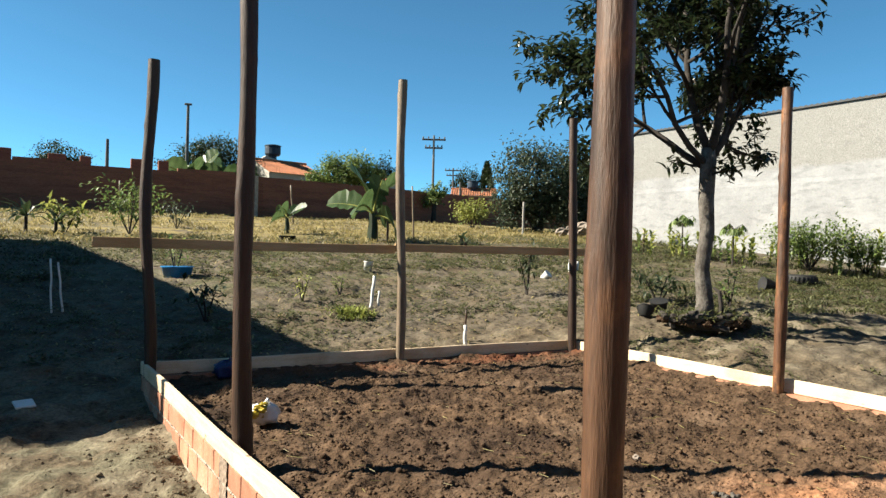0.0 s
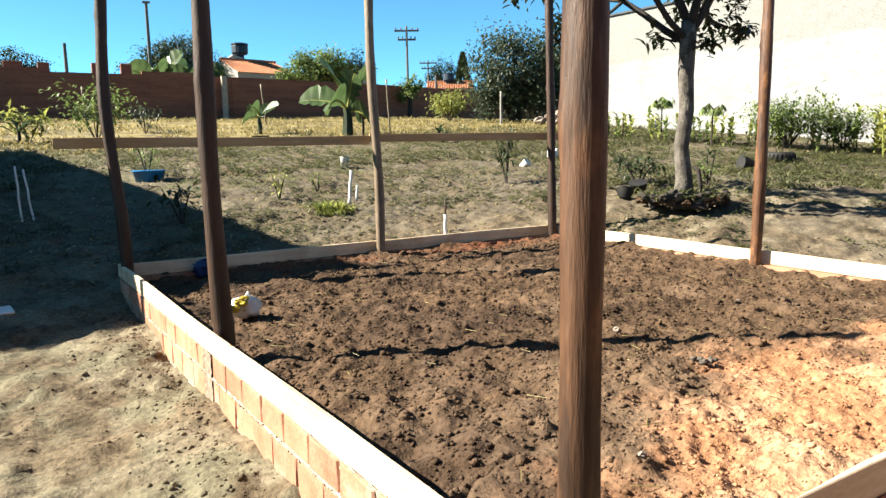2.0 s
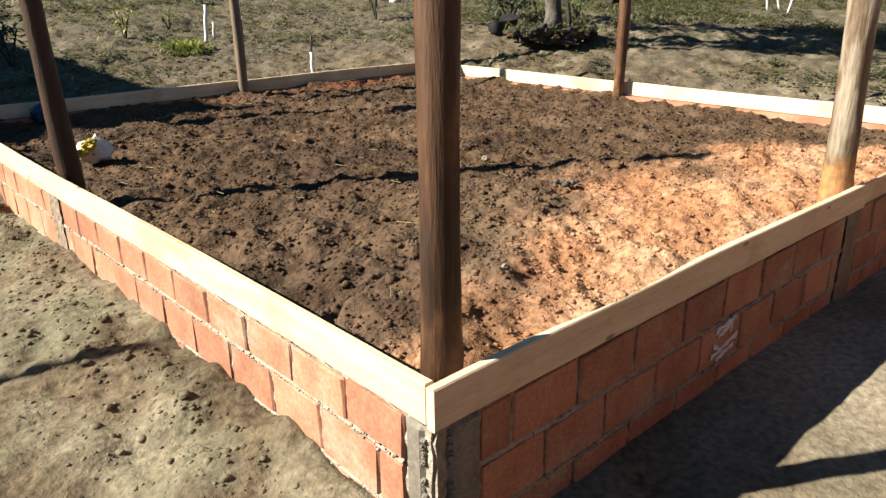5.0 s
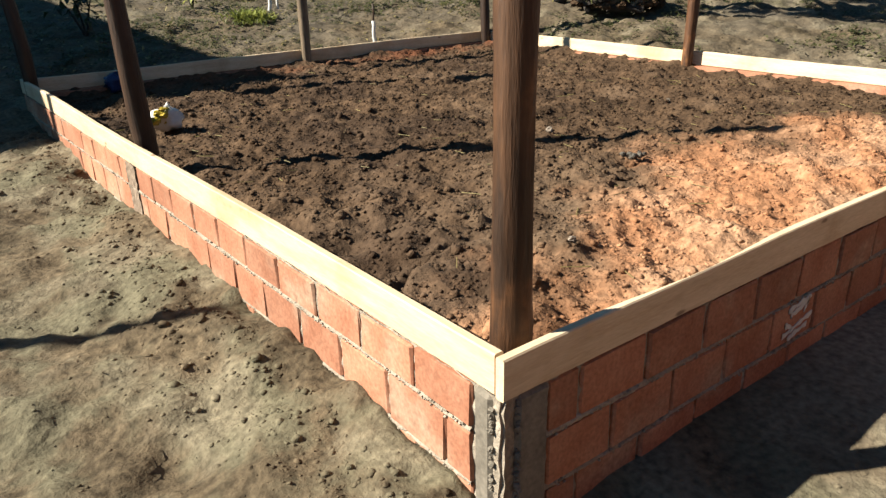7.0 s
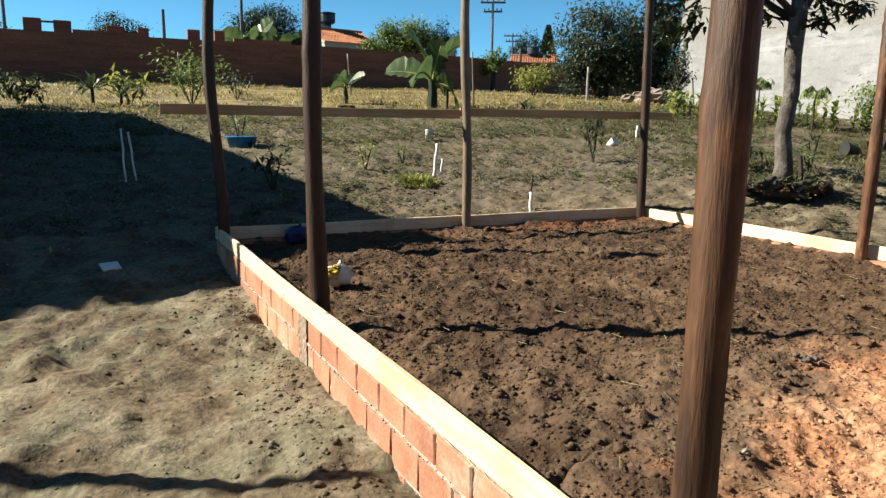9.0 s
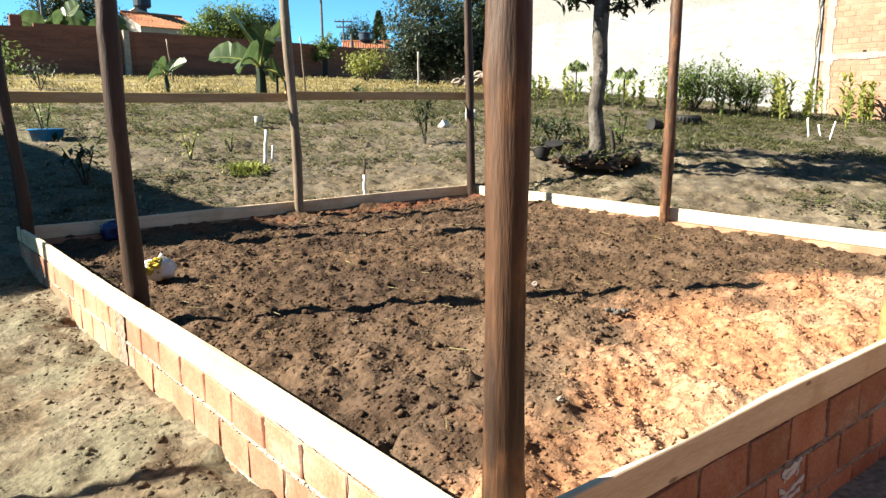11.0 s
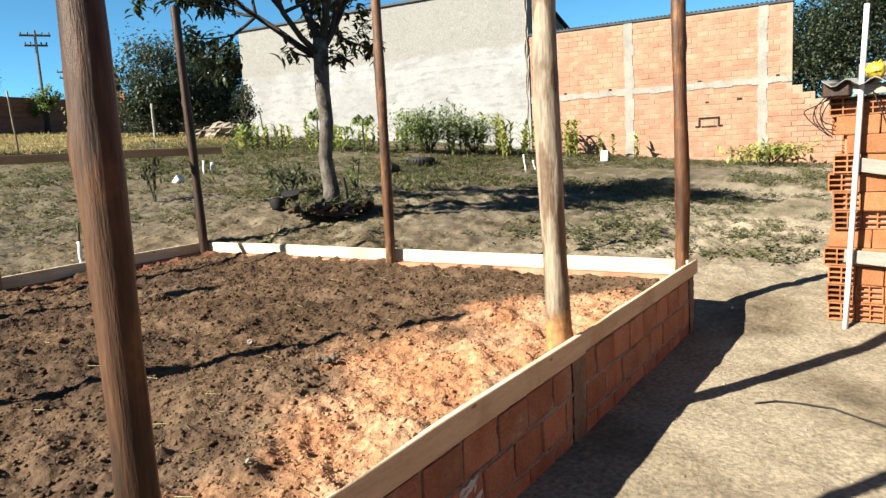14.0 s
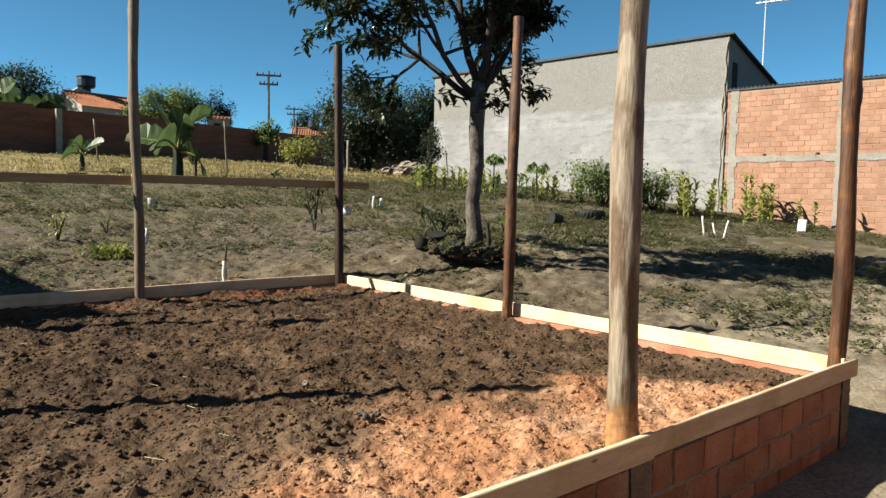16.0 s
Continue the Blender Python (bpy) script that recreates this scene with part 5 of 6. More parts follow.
shrub("shrub", 8.3, 6.2, 0.62, 0.4, 60, 0.13, M_LEAF_MID, "small sapling beside the garden tree", 74, stems=3)


def palm(x, y, h, label, seed):
    """A low rosette of stiff drooping leaves."""
    rng = random.Random(seed)
    ob = thing("yucca_plant", x, y, land(x, y), label, "plant")
    s = Shape()
    for k in range(16):
        a, e = rng.random() * 6.28, rng.uniform(0.0, 1.2)
        d = Vector((math.cos(a) * math.cos(e), math.sin(a) * math.cos(e), math.sin(e)))
        s.leaf((0, 0, h * 0.45), d, Vector((0, 0, 1)), h * rng.uniform(0.7, 1.0), h * 0.17, 0.35)
    part("stem", Shape().tube([(0, 0, -0.03), (0, 0, h * 0.5)], [0.05, 0.04], 8), M_LIMB, ob)
    part("rosette", s, M_LEAF_DARK, ob)


palm(-1.25, 21.0, 0.95, "dark spreading rosette plant above the shade", 75)
palm(-0.55, 20.6, 0.7, "smaller dark rosette plant above the shade", 76)
palm(10.0, 17.0, 0.45, "low spiky rosette among the weeds", 77)
palm(9.2, 15.5, 0.4, "low spiky rosette among the weeds", 78)


def papaya(x, y, h, label, seed, lobes=11):
    """A bare stalk with long-stalked hanging leaves at its head."""
    rng = random.Random(seed)
    ob = thing("papaya_sapling", x, y, land(x, y), label, "sapling", group="saplings")
    s, st = Shape(), Shape().tube([(0, 0, -0.03), (0.02, 0.01, h * 0.5), (0, 0, h * 0.85)], [0.028, 0.022, 0.014], 7)
    for k in range(lobes):
        a = 6.28 * k / lobes + rng.random() * 0.5
        d = Vector((math.cos(a), math.sin(a), rng.uniform(0.1, 0.8))).normalized()
        p = Vector((0, 0, h * rng.uniform(0.7, 0.85)))
        q = p + d * h * 0.25
        part("petiole", Shape().tube([p, q], [0.008, 0.005], 4), M_LIMB, ob)
        for j in range(6):
            s.leaf(q, Vector((math.cos(a + (j - 2.5) * 0.5), math.sin(a + (j - 2.5) * 0.5), -1.5)), Vector((math.cos(a), math.sin(a), 0.6)), h * 0.21, h * 0.06, 0.2)
    part("stalk", st, M_LIMB, ob)
    part("foliage", s, M_LEAF_MID, ob)


papaya(15.2, 13.3, 1.25, "papaya sapling with hanging leaves by the plastered wall", 81)
papaya(14.6, 11.1, 1.15, "papaya sapling in the row before the wall", 82)
shrub("sapling", 6.28, 8.7, 0.85, 0.42, 120, 0.15, M_LEAF_DARK, "thin young sapling with drooping leaves in bare soil", 83, "sapling", 3, 0.3)
shrub("seedling", 3.35, 9.9, 0.32, 0.24, 36, 0.09, M_LEAF_MID, "tiny green seedling in bare soil", 84, "seedling", 2)
shrub("seedling", 2.6, 9.6, 0.42, 0.3, 44, 0.1, M_LEAF_YELLOW, "small pale-green seedling in bare soil", 85, "seedling", 3)

# Maize in front of the wall
rng = random.Random(90)


def maize(h, seed, mat):
    r, ob = random.Random(seed), thing("maize_plant", 0, 0, 0, "young maize plant in the row before the wall", "maize", group="maize row")
    s, st = Shape(), Shape().tube([(0, 0, -0.05), (0.02, 0, h * 0.5), (0, 0.02, h * 0.92)], [0.018, 0.014, 0.006], 6)
    for k in range(9):
        a, z = k * 2.6 + r.random(), h * (0.12 + 0.085 * k)
        d = Vector((math.cos(a), math.sin(a), 1.1))
        p, e, length = Vector((0, 0, z)), r.uniform(0.7, 1.2), h * r.uniform(0.32, 0.5)
        verts, faces, n = [], [], 5
        for i in range(n + 1):
            w = 0.045 * (1 - (i / n) ** 1.5) + 0.003
            verts += [tuple(p + Vector((-math.sin(a), math.cos(a), 0)) * w), tuple(p - Vector((-math.sin(a), math.cos(a), 0)) * w)]
            p = p + Vector((math.cos(a) * math.cos(e), math.sin(a) * math.cos(e), math.sin(e))) * length / n
            e -= 0.4
        faces = [(2 * i, 2 * i + 1, 2 * i + 3, 2 * i + 2) for i in range(n)]
        part("blade", Shape().add(verts, faces), mat, ob)
    part("stalk", st, mat, ob)
    return ob


kinds = [maize(1.05, 91, M_LEAF_YELLOW), maize(0.8, 92, M_LEAF_YELLOW), maize(0.7, 93, M_LEAF_MID), maize(1.35, 94, M_LEAF_YELLOW)]
spots = []
for k in range(64):
    u = rng.random()
    x, y = 17.9 - 4.3 * u + rng.gauss(0, 0.45), 6.6 + 9.0 * u + rng.gauss(0, 0.4)
    spots.append((x, y, 0 if u < 0.3 else 1))
for k in range(16):
    spots.append((19.1 + rng.gauss(0, 0.25), 7.1 + rng.gauss(0, 0.42), 0))
for y in (6.2, 5.7, 5.2, 8.3, 8.5):
    spots.append((19.4 + rng.gauss(0, 0.2), y, 1))
for k, (x, y, near) in enumerate(spots):
    src = kinds[k % 2 if near == 0 else 1 + k % 2] if k % 7 else kinds[3 if near == 0 else 2]
    z, turn = land(x, y), rng.random() * 360
    if k < 1:
        for q in kinds:
            q.matrix_world = pose(x + rng.gauss(0, 0.3), y + rng.gauss(0, 0.3), z, 0, 0, turn)
    else:
        copy_thing(src, pose(x, y, z, rng.uniform(-6, 6), rng.uniform(-6, 6), turn))


# ---- loose things in the garden ----
def lathe(shape, profile, sides=20):
    return shape.tube([(0, 0, z) for _, z in profile], [r for r, _ in profile], sides, False)


def bucket(name, x, y, r0, r1, h, mat, label, category, tilt=(0, 0), sunk=0.02):
    ob = thing(name, x, y, land(x, y) - sunk, label, category)
    ob.rotation_euler = (radians(tilt[0]), radians(tilt[1]), 0)
    part("body", lathe(Shape(), [(0.01, 0.005), (r0, 0.0), (r1, h * 0.96), (r1 * 1.06, h), (r1 * 0.96, h), (r0 * 0.93, 0.02), (0.01, 0.02)]), mat, ob, smooth=True)
    part("rim", lathe(Shape(), [(r1 * 0.98, h * 0.93), (r1 * 1.07, h * 0.94), (r1 * 1.07, h * 1.01), (r1 * 0.97, h * 1.01)]), mat, ob)
    return ob


bucket("plastic_tub", 1.17, 12.2, 0.22, 0.27, 0.20, M_BLUE, "blue plastic tub planted with a seedling", "tub", sunk=0.03)
bucket("white_bucket", 4.83, 12.15, 0.075, 0.09, 0.21, M_WHITE, "small white plastic bucket on bare soil", "bucket", (0, 4))
bucket("white_bucket", 8.05, 10.55, 0.075, 0.09, 0.17, M_WHITE, "white plastic pot lying beside the sapling", "bucket", (40, 25))
bucket("plant_pot", 11.75, 7.9, 0.10, 0.14, 0.24, M_BLACK, "black plastic pot lying on its side", "pot", (-20, -80), -0.12)
bucket("plant_pot", 7.05, 6.45, 0.1, 0.13, 0.2, M_BLACK, "black plastic pot beside the tree's log border", "pot", (10, -15))
bucket("plant_pot", 6.6, 6.3, 0.09, 0.12, 0.17, M_BLACK, "black plastic pot beside the tree's log border", "pot", (-20, 30))
bucket("plastic_pan", 5.3, 19.0, 0.2, 0.24, 0.16, M_BLACK, "dark basin in the dry grass", "basin")

# Tyre
ty = thing("old_tyre", 13.6, 8.55, land(13.6, 8.55) - 0.03, "old black tyre lying flat on the ground", "tyre")
s = Shape()
ring = [(0.20, 0.02), (0.30, 0.0), (0.335, 0.04), (0.34, 0.11), (0.335, 0.17), (0.30, 0.21), (0.20, 0.19), (0.18, 0.16), (0.27, 0.14), (0.27, 0.06), (0.18, 0.05), (0.20, 0.02)]
part("tread", lathe(s, ring, 28), M_BLACK, ty, smooth=True)
s = Shape()
for k in range(28):
    a = 2 * math.pi * k / 28
    s.tube([(0.343 * math.cos(a), 0.343 * math.sin(a), 0.04), (0.343 * math.cos(a + 0.08), 0.343 * math.sin(a + 0.08), 0.17)], [0.012, 0.012], 4)
part("tread_blocks", s, M_BLACK, ty)


def stake(name, x, y, h, r, mat, label, lean=(0, 0), category="stake", group="", sides=10, z=None):
    z0 = land(x, y) if z is None else z
    s = Shape()
    n = 6
    s.tube([(lean[0] * i / n + 0.006 * math.sin(i * 2.1 + x), lean[1] * i / n, -0.1 + (h + 0.1) * i / n) for i in range(n + 1)], [r * (1 - 0.02 * i) for i in range(n + 1)], sides)
    ob = part(name, s, mat, smooth=True)
    ob.location = (x, y, z0)
    return tagged(ob, label, category, group)


P = "white pipe stakes"
stake("pipe_stake", 3.45, 8.9, 0.50, 0.026, M_WHITE, "leaning white plastic pipe set in the soil", (0.06, 0), "pipe", P)
stake("pipe_stake", 3.60, 8.95, 0.24, 0.018, M_WHITE, "short white plastic pipe set in the soil", (0.02, 0), "pipe", P)
stake("pipe_stake", 3.66, 6.45, 0.24, 0.024, M_WHITE, "short white plastic pipe beside a thin stake", (0, 0), "pipe", P)
stake("wooden_stake", 3.72, 6.55, 0.40, 0.014, M_POST_DARK, "thin dark stake behind the bed", (0.01, 0))
stake("pipe_stake", -0.84, 9.5, 0.72, 0.015, M_WHITE, "white plastic pipe standing in the shade", (-0.02, 0), "pipe", P)
stake("pipe_stake", -0.70, 9.6, 0.66, 0.015, M_WHITE, "white plastic pipe leaning in the shade", (-0.07, 0), "pipe", P)
stake("pipe_stake", 14.2, 6.0, 0.42, 0.022, M_WHITE, "white plastic pipe stake in the weeds", (-0.04, 0.05), "pipe", P)
stake("pipe_stake", 14.35, 5.8, 0.32, 0.02, M_WHITE, "white plastic pipe stake in the weeds", (-0.02, 0.1), "pipe", P)
stake("pipe_stake", 14.4, 5.7, 0.36, 0.02, M_WHITE, "white plastic pipe stake in the weeds", (0.06, -0.08), "pipe", P)
stake("pipe_stake", 9.35, 11.3, 0.28, 0.03, M_WHITE, "short white pipe end among weeds", (0.03, 0), "pipe", P)
stake("pipe_stake", 9.55, 11.25, 0.22, 0.04, M_WHITE, "short white pipe end among weeds", (0, 0), "pipe", P)
stake("wooden_stake", 10.05, 20.2, 1.75, 0.03, M_POST_GREY, "leaning grey stake near the banana plant", (-0.1, 0))
stake("wooden_stake", 8.4, 28.0, 1.6, 0.035, M_POST_GREY, "leaning grey stake before the far wall", (-0.16, 0))
stake("wooden_stake", 8.6, 19.2, 0.9, 0.04, M_POST_DARK, "dark stump stake beside the banana plant", (0, 0))
stake("white_post", 15.6, 21.6, 1.3, 0.05, M_CONCRETE, "short whitewashed post in the grass", (0, 0), "post")
stake("wooden_stake", 17.6, 19.0, 0.8, 0.045, M_POST_PALE, "pale stake before the plastered wall", (0, 0))
stake("wooden_stake", 14.9, 14.5, 0.7, 0.03, M_POST_PALE, "pale stake among the plants", (0, 0))
stake("wooden_stake", 18.6, 20.2, 1.4, 0.03, M_POST_GREY, "crooked branch stake by the plastered wall", (0.25, 0.1))
stake("wooden_stake", 2.2, 33.0, 1.5, 0.04, M_POST_GREY, "grey stake before the far wall", (-0.05, 0))
stake("wooden_post", -4.2, 3.7, 3.25, 0.07, M_POST_DARK, "tall wooden post at the side of the yard", (0.1, 0.05), "post", "yard posts")
stake("wooden_post", -4.25, 7.2, 3.6, 0.075, M_POST_DARK, "tall wooden post at the side of the yard", (0.05, 0.02), "post", "yard posts")
for k in range(9):
    x, y = -3.0 - 0.12 * k * 0.4 + 0.02 * (k % 3), 11.6 + 0.55 * k
    stake("fence_picket", x, y, 1.35 + 0.18 * ((k * 7) % 5) / 5, 0.07, M_POST_DARK, "dark rough wooden picket of a garden fence", (0.04 * ((k % 3) - 1), 0), "fence post", "fence pickets")

bx = land(17.9, 5.5)
ob = part("white_box", Shape().chamfer_box(-0.11, -0.1, 0, 0.11, 0.1, 0.30, 0.02), M_WHITE)
ob.matrix_world = pose(17.9, 5.5, bx - 0.02, 4, 0, 20)
tagged(ob, "small white plastic container by the brick wall", "container")
ob = part("white_tile", Shape().chamfer_box(-0.075, -0.075, 0, 0.075, 0.075, 0.02, 0.004), M_WHITE)
ob.matrix_world = pose(-1.1, 5.7, land(-1.1, 5.7), 12, -2, 12)
tagged(ob, "square white tile lying in the shade", "tile")

# Rubble by the far wall
rb = thing("rubble_pile", 17.9, 20.6, land(17.9, 20.6), "heap of pale broken concrete and stones", "rubble")
rng = random.Random(101)
for k in range(12):
    part("stone", Shape().lump(rng.gauss(0, 0.45), rng.gauss(0, 0.4), rng.uniform(0.1, 0.4), rng.uniform(0.2, 0.36), rng, 0.7), M_ROCK, rb)

# Log border and roots round the tree
lg = thing("log_border", TREE[0], TREE[1], land(*TREE), "dark old logs laid round the tree's foot", "log border", -50)
rng = random.Random(102)
for k in range(24):
    a = -2.9 + 2.9 * k / 23 + rng.uniform(-0.12, 0.12)
    r, l = 0.34 + 0.24 * rng.random(), rng.uniform(0.14, 0.42)
    px, py, t, tip = r * math.cos(a), r * math.sin(a), a + math.pi / 2 + rng.uniform(-0.8, 0.8), rng.uniform(-0.05, 0.09)
    z, w = 0.01 + 0.05 * (k % 3), rng.uniform(0.022, 0.05)
    part("log", Shape().tube([(px - l / 2 * math.cos(t), py - l / 2 * math.sin(t), z), (px, py, z + 0.015 + tip / 2), (px + l / 2 * math.cos(t), py + l / 2 * math.sin(t), z + tip)], [w, w * 1.1, w * 0.8], 9, True, 0.3, rng), M_POST_GREY if k % 5 == 0 else M_LIMB, lg)
s = Shape()
for k in range(260):
    a, r = rng.random() * 6.28, 0.6 * math.sqrt(rng.random())
    s.lump(r * math.cos(a), r * math.sin(a), 0.1 * (1 - r), rng.uniform(0.02, 0.07), rng)
part("earth_mound", s, M_SOIL, lg, "dark crumbly earth")
s = Shape()
for k in range(520):
    a, r = rng.random() * 6.28, 0.66 * math.sqrt(rng.random())
    s.leaf((r * math.cos(a), r * math.sin(a), 0.1), Vector((rng.gauss(0, 1), rng.gauss(0, 1), rng.uniform(0.3, 1.6))), Vector((0, 0, 1)), rng.uniform(0.08, 0.2), 0.03, 0.4)
part("weed_cover", s, M_WEED, lg)
s = Shape().tube([(0.22, -0.1, 0.0), (0.23, -0.12, 0.25), (0.2, -0.1, 0.45), (0.13, -0.05, 0.5)], [0.035, 0.03, 0.028, 0.02], 8)
part("root_stump", s, M_LIMB, lg)


# ---- things in the bed ----
def crumpled(name, x, y, z, w, h, mat, label, seed, category="bag"):
    """A crumpled plastic bag, sagging on its support."""
    rng, s, n, m = random.Random(seed), Shape(), 16, 9
    verts, faces = [], []
    for j in range(m + 1):
        th = math.pi * j / m
        for i in range(n):
            a = 2 * math.pi * i / n
            r = w * (0.75 + 0.5 * rng.random()) * math.sin(th) ** 0.7
            verts.append((r * math.cos(a), r * math.sin(a) * 0.75, max(0.0, h * 0.5 * (1 - math.cos(th)) + rng.uniform(-0.02, 0.02) * (1 if 0 < j else 0))))
    for j in range(m):
        for i in range(n):
            faces.append((j * n + i, j * n + (i + 1) % n, (j + 1) * n + (i + 1) % n, (j + 1) * n + i))
    ob = thing(name, x, y, z, label, category)
    sack = part("bag", s.add(verts, faces), mat, ob, smooth=True)
    part("knot", Shape().tube([(0, 0, h * 0.9), (0.01, 0.01, h * 1.02), (0.035, 0.0, h * 1.1)], [w * 0.2, w * 0.1, w * 0.28], 7, True, 0.5, rng), mat, sack)
    return ob


zb = 0.43
bag = crumpled("plastic_bag", 0.40, 3.90, zb, 0.105, 0.15, M_WHITE, "crumpled white plastic bag with a yellow print on the soil", 111)
s, rng = Shape(), random.Random(112)
for k in range(9):
    s.lump(-0.03 + rng.gauss(0, 0.05), -0.06 + rng.gauss(0, 0.02), 0.12 + rng.gauss(0, 0.03), rng.uniform(0.02, 0.04), rng)
part("print", s, M_YELLOW, bag, "yellow printed panel")
crumpled("plastic_bag", 0.60, 5.86, 0.42, 0.13, 0.17, M_BLUEBAG, "crumpled dark blue bag against the far board", 113)

# Paint smear on the shaded wall
smear = thing("whitewash_smear", 1.46, -0.006, 0.215, "smear of white paint on the shaded brick wall", "paint mark")
rng = random.Random(120)
for x, z, l, tilt in ((-0.08, 0.055, 0.15, 8), (-0.06, 0.03, 0.12, 14), (-0.09, 0.0, 0.05, -30), (0.03, 0.02, 0.06, 60), (-0.1, -0.045, 0.2, 12), (-0.06, -0.065, 0.13, 10)):
    n, verts, faces = 10, [], []
    for i in range(n + 1):
        u, w = i / n, 0.011 * (0.4 + rng.random())
        px, pz = x + l * u * math.cos(radians(tilt)), z + l * u * math.sin(radians(tilt)) + rng.uniform(-0.003, 0.003)
        verts += [(px, 0, pz - w), (px, 0, pz + w), (px, 0.003, pz - w), (px, 0.003, pz + w)]
    for i in range(n):
        k = i * 4
        faces += [(k, k + 4, k + 5, k + 1), (k + 2, k + 3, k + 7, k + 6), (k + 1, k + 5, k + 7, k + 3), (k, k + 2, k + 6, k + 4)]
    part("stroke", Shape().add(verts, faces), M_WHITE, smear)

# ---- brick stack with a sheet roof ----
SX, SY, SZ = 5.42, -1.0, 0.10
stack = thing("brick_stack", SX, SY, SZ, "tall stack of new orange hollow bricks under a sheet roof", "brick stack", -93)
CL, CH, CD = 0.292, 0.1435, 0.19
rng = random.Random(130)
solid = Shape().box(0.02, 0.04, 0.0, 2.6, 0.75, 12 * CH - 0.03)
part("inner_bricks", solid, M_BRICK, stack)
plain = brick_meshes("brick", CL - 0.006, CD, CH - 0.005, M_BRICK_NEW, 3, 131, 0.005)


def hollow_end(seed):
    """A brick seen at its end, with six chambers."""
    w, h, t, deep = CD - 0.004, CH - 0.005, 0.010, 0.07
    xs = [-w / 2, -w / 2 + t, -t / 2, t / 2, w / 2 - t, w / 2]
    third = (h - 4 * t) / 3
    zs = [-h / 2]
    for _ in range(3):
        zs += [zs[-1] + t, zs[-1] + t + third]
    zs.append(h / 2)
    index, s = {}, Shape()

    def at(i, j, y):
        if (i, j, y) not in index:
            index[i, j, y] = len(s.v)
            s.v.append((xs[i], y, zs[j]))
        return index[i, j, y]

    for i in range(5):
        for j in range(7):
            quad = [(i, j), (i + 1, j), (i + 1, j + 1), (i, j + 1)]
            if i % 2 and j % 2:
                for (a, b), (c, d) in zip(quad, quad[1:] + quad[:1]):
                    s.f.append((at(a, b, 0), at(a, b, deep), at(c, d, deep), at(c, d, 0)))
                s.f.append(tuple(at(a, b, deep) for a, b in quad))
            else:
                s.f.append(tuple(at(a, b, 0) for a, b in quad))
    rim = [(i, 0) for i in range(6)] + [(5, j) for j in range(1, 8)] + [(i, 7) for i in range(4, -1, -1)] + [(0, j) for j in range(6, 0, -1)]
    for (a, b), (c, d) in zip(rim, rim[1:] + rim[:1]):
        s.f.append((at(c, d, 0), at(a, b, 0), at(a, b, CL), at(c, d, CL)))
    s.f.append(tuple(at(a, b, CL) for a, b in rim)[::-1])
    return s.mesh("brick", M_BRICK_NEW)


holed = hollow_end(1)
for c in range(12):
    z = CH * (c + 0.5)
    x = -0.06 + rng.uniform(-0.05, 0.03)
    if c in (0, 1, 2, 3, 5, 6, 7, 8, 11):
        for q in range(2 if c in (0, 1, 5, 11) else 1):
            ob = new("brick", holed)
            ob.parent = stack
            ob.matrix_basis = pose(x + CD / 2, rng.uniform(-0.02, 0.02), z, 0, 0, rng.uniform(-4, 4))
            x += CD + 0.004
    else:
        x += rng.uniform(0.0, 0.1)
    while x < 2.5:
        l = CL if rng.random() > 0.25 else CL * rng.uniform(0.6, 0.75)
        ob = new("brick", rng.choice(plain))
        ob.parent = stack
        ob.matrix_basis = pose(x + l / 2, rng.uniform(-0.018, 0.012), z, 0, 0, rng.uniform(-1.5, 1.5)) @ Matrix.Diagonal((l / CL, 1, 1, 1))
        x += l + 0.003
for y in (0.22, 0.5):
    for c in range(12):
        ob = new("brick", holed)
        ob.parent = stack
        ob.matrix_basis = pose(-0.06 + rng.uniform(-0.04, 0.04), y + 0.1, CH * (c + 0.5), 0, 0, -90)
top = SZ + 12 * CH
sr = thing("roof_sheet", SX, SY, top, "wavy grey fibre-cement sheet over the brick stack", "roof sheet", -93)
s, n, verts, faces = Shape(), 84, [], []
for i in range(n + 1):
    x = -0.12 + 2.6 * i / n
    z = 0.10 + 0.025 * math.sin(x / 0.177 * 2 * math.pi)
    verts += [(x, -0.14, z), (x, 0.9, z + 0.05), (x, -0.14, z - 0.009), (x, 0.9, z + 0.041)]
for i in range(n):
    a, b = i * 4, i * 4 + 4
    faces += [(a, b, b + 1, a + 1), (a + 2, a + 3, b + 3, b + 2), (a, a + 2, b + 2, b), (a + 1, b + 1, b + 3, a + 3)]
part("sheet", s.add(verts, faces), M_SHEET, sr, smooth=True)
part("batten", Shape().chamfer_box(0.08, -0.06, 0.0, 2.5, -0.01, 0.075, 0.006), M_GREYWOOD, sr, "grey timber batten")
part("block", Shape().chamfer_box(-0.12, -0.1, 0.0, 0.06, 0.08, 0.10, 0.008), M_POST_DARK, sr, "dark timber block")
for x, y, w, h in ((0.25, 0.45, 0.38, 0.11), (0.62, 0.5, 0.4, 0.17), (1.05, 0.42, 0.39, 0.12), (1.5, 0.5, 0.4, 0.16)):
    ob = part("cement_block", Shape().chamfer_box(-w / 2, -0.09, 0, w / 2, 0.09, h, 0.008), M_SHEET)
    ob.matrix_world = sr.matrix_world @ pose(x, y, 0.145, 0, 0, 5)
    tagged(ob, "grey concrete block weighing down the sheet roof", "block", "roof blocks")
yb = crumpled("plastic_bag", 0, 0, 0, 0.062, 0.11, M_YELLOW, "yellow plastic bag on the edge of the sheet roof", 140)
yb.matrix_world = sr.matrix_world @ pose(0.22, -0.06, 0.11, 0, 0, 0)
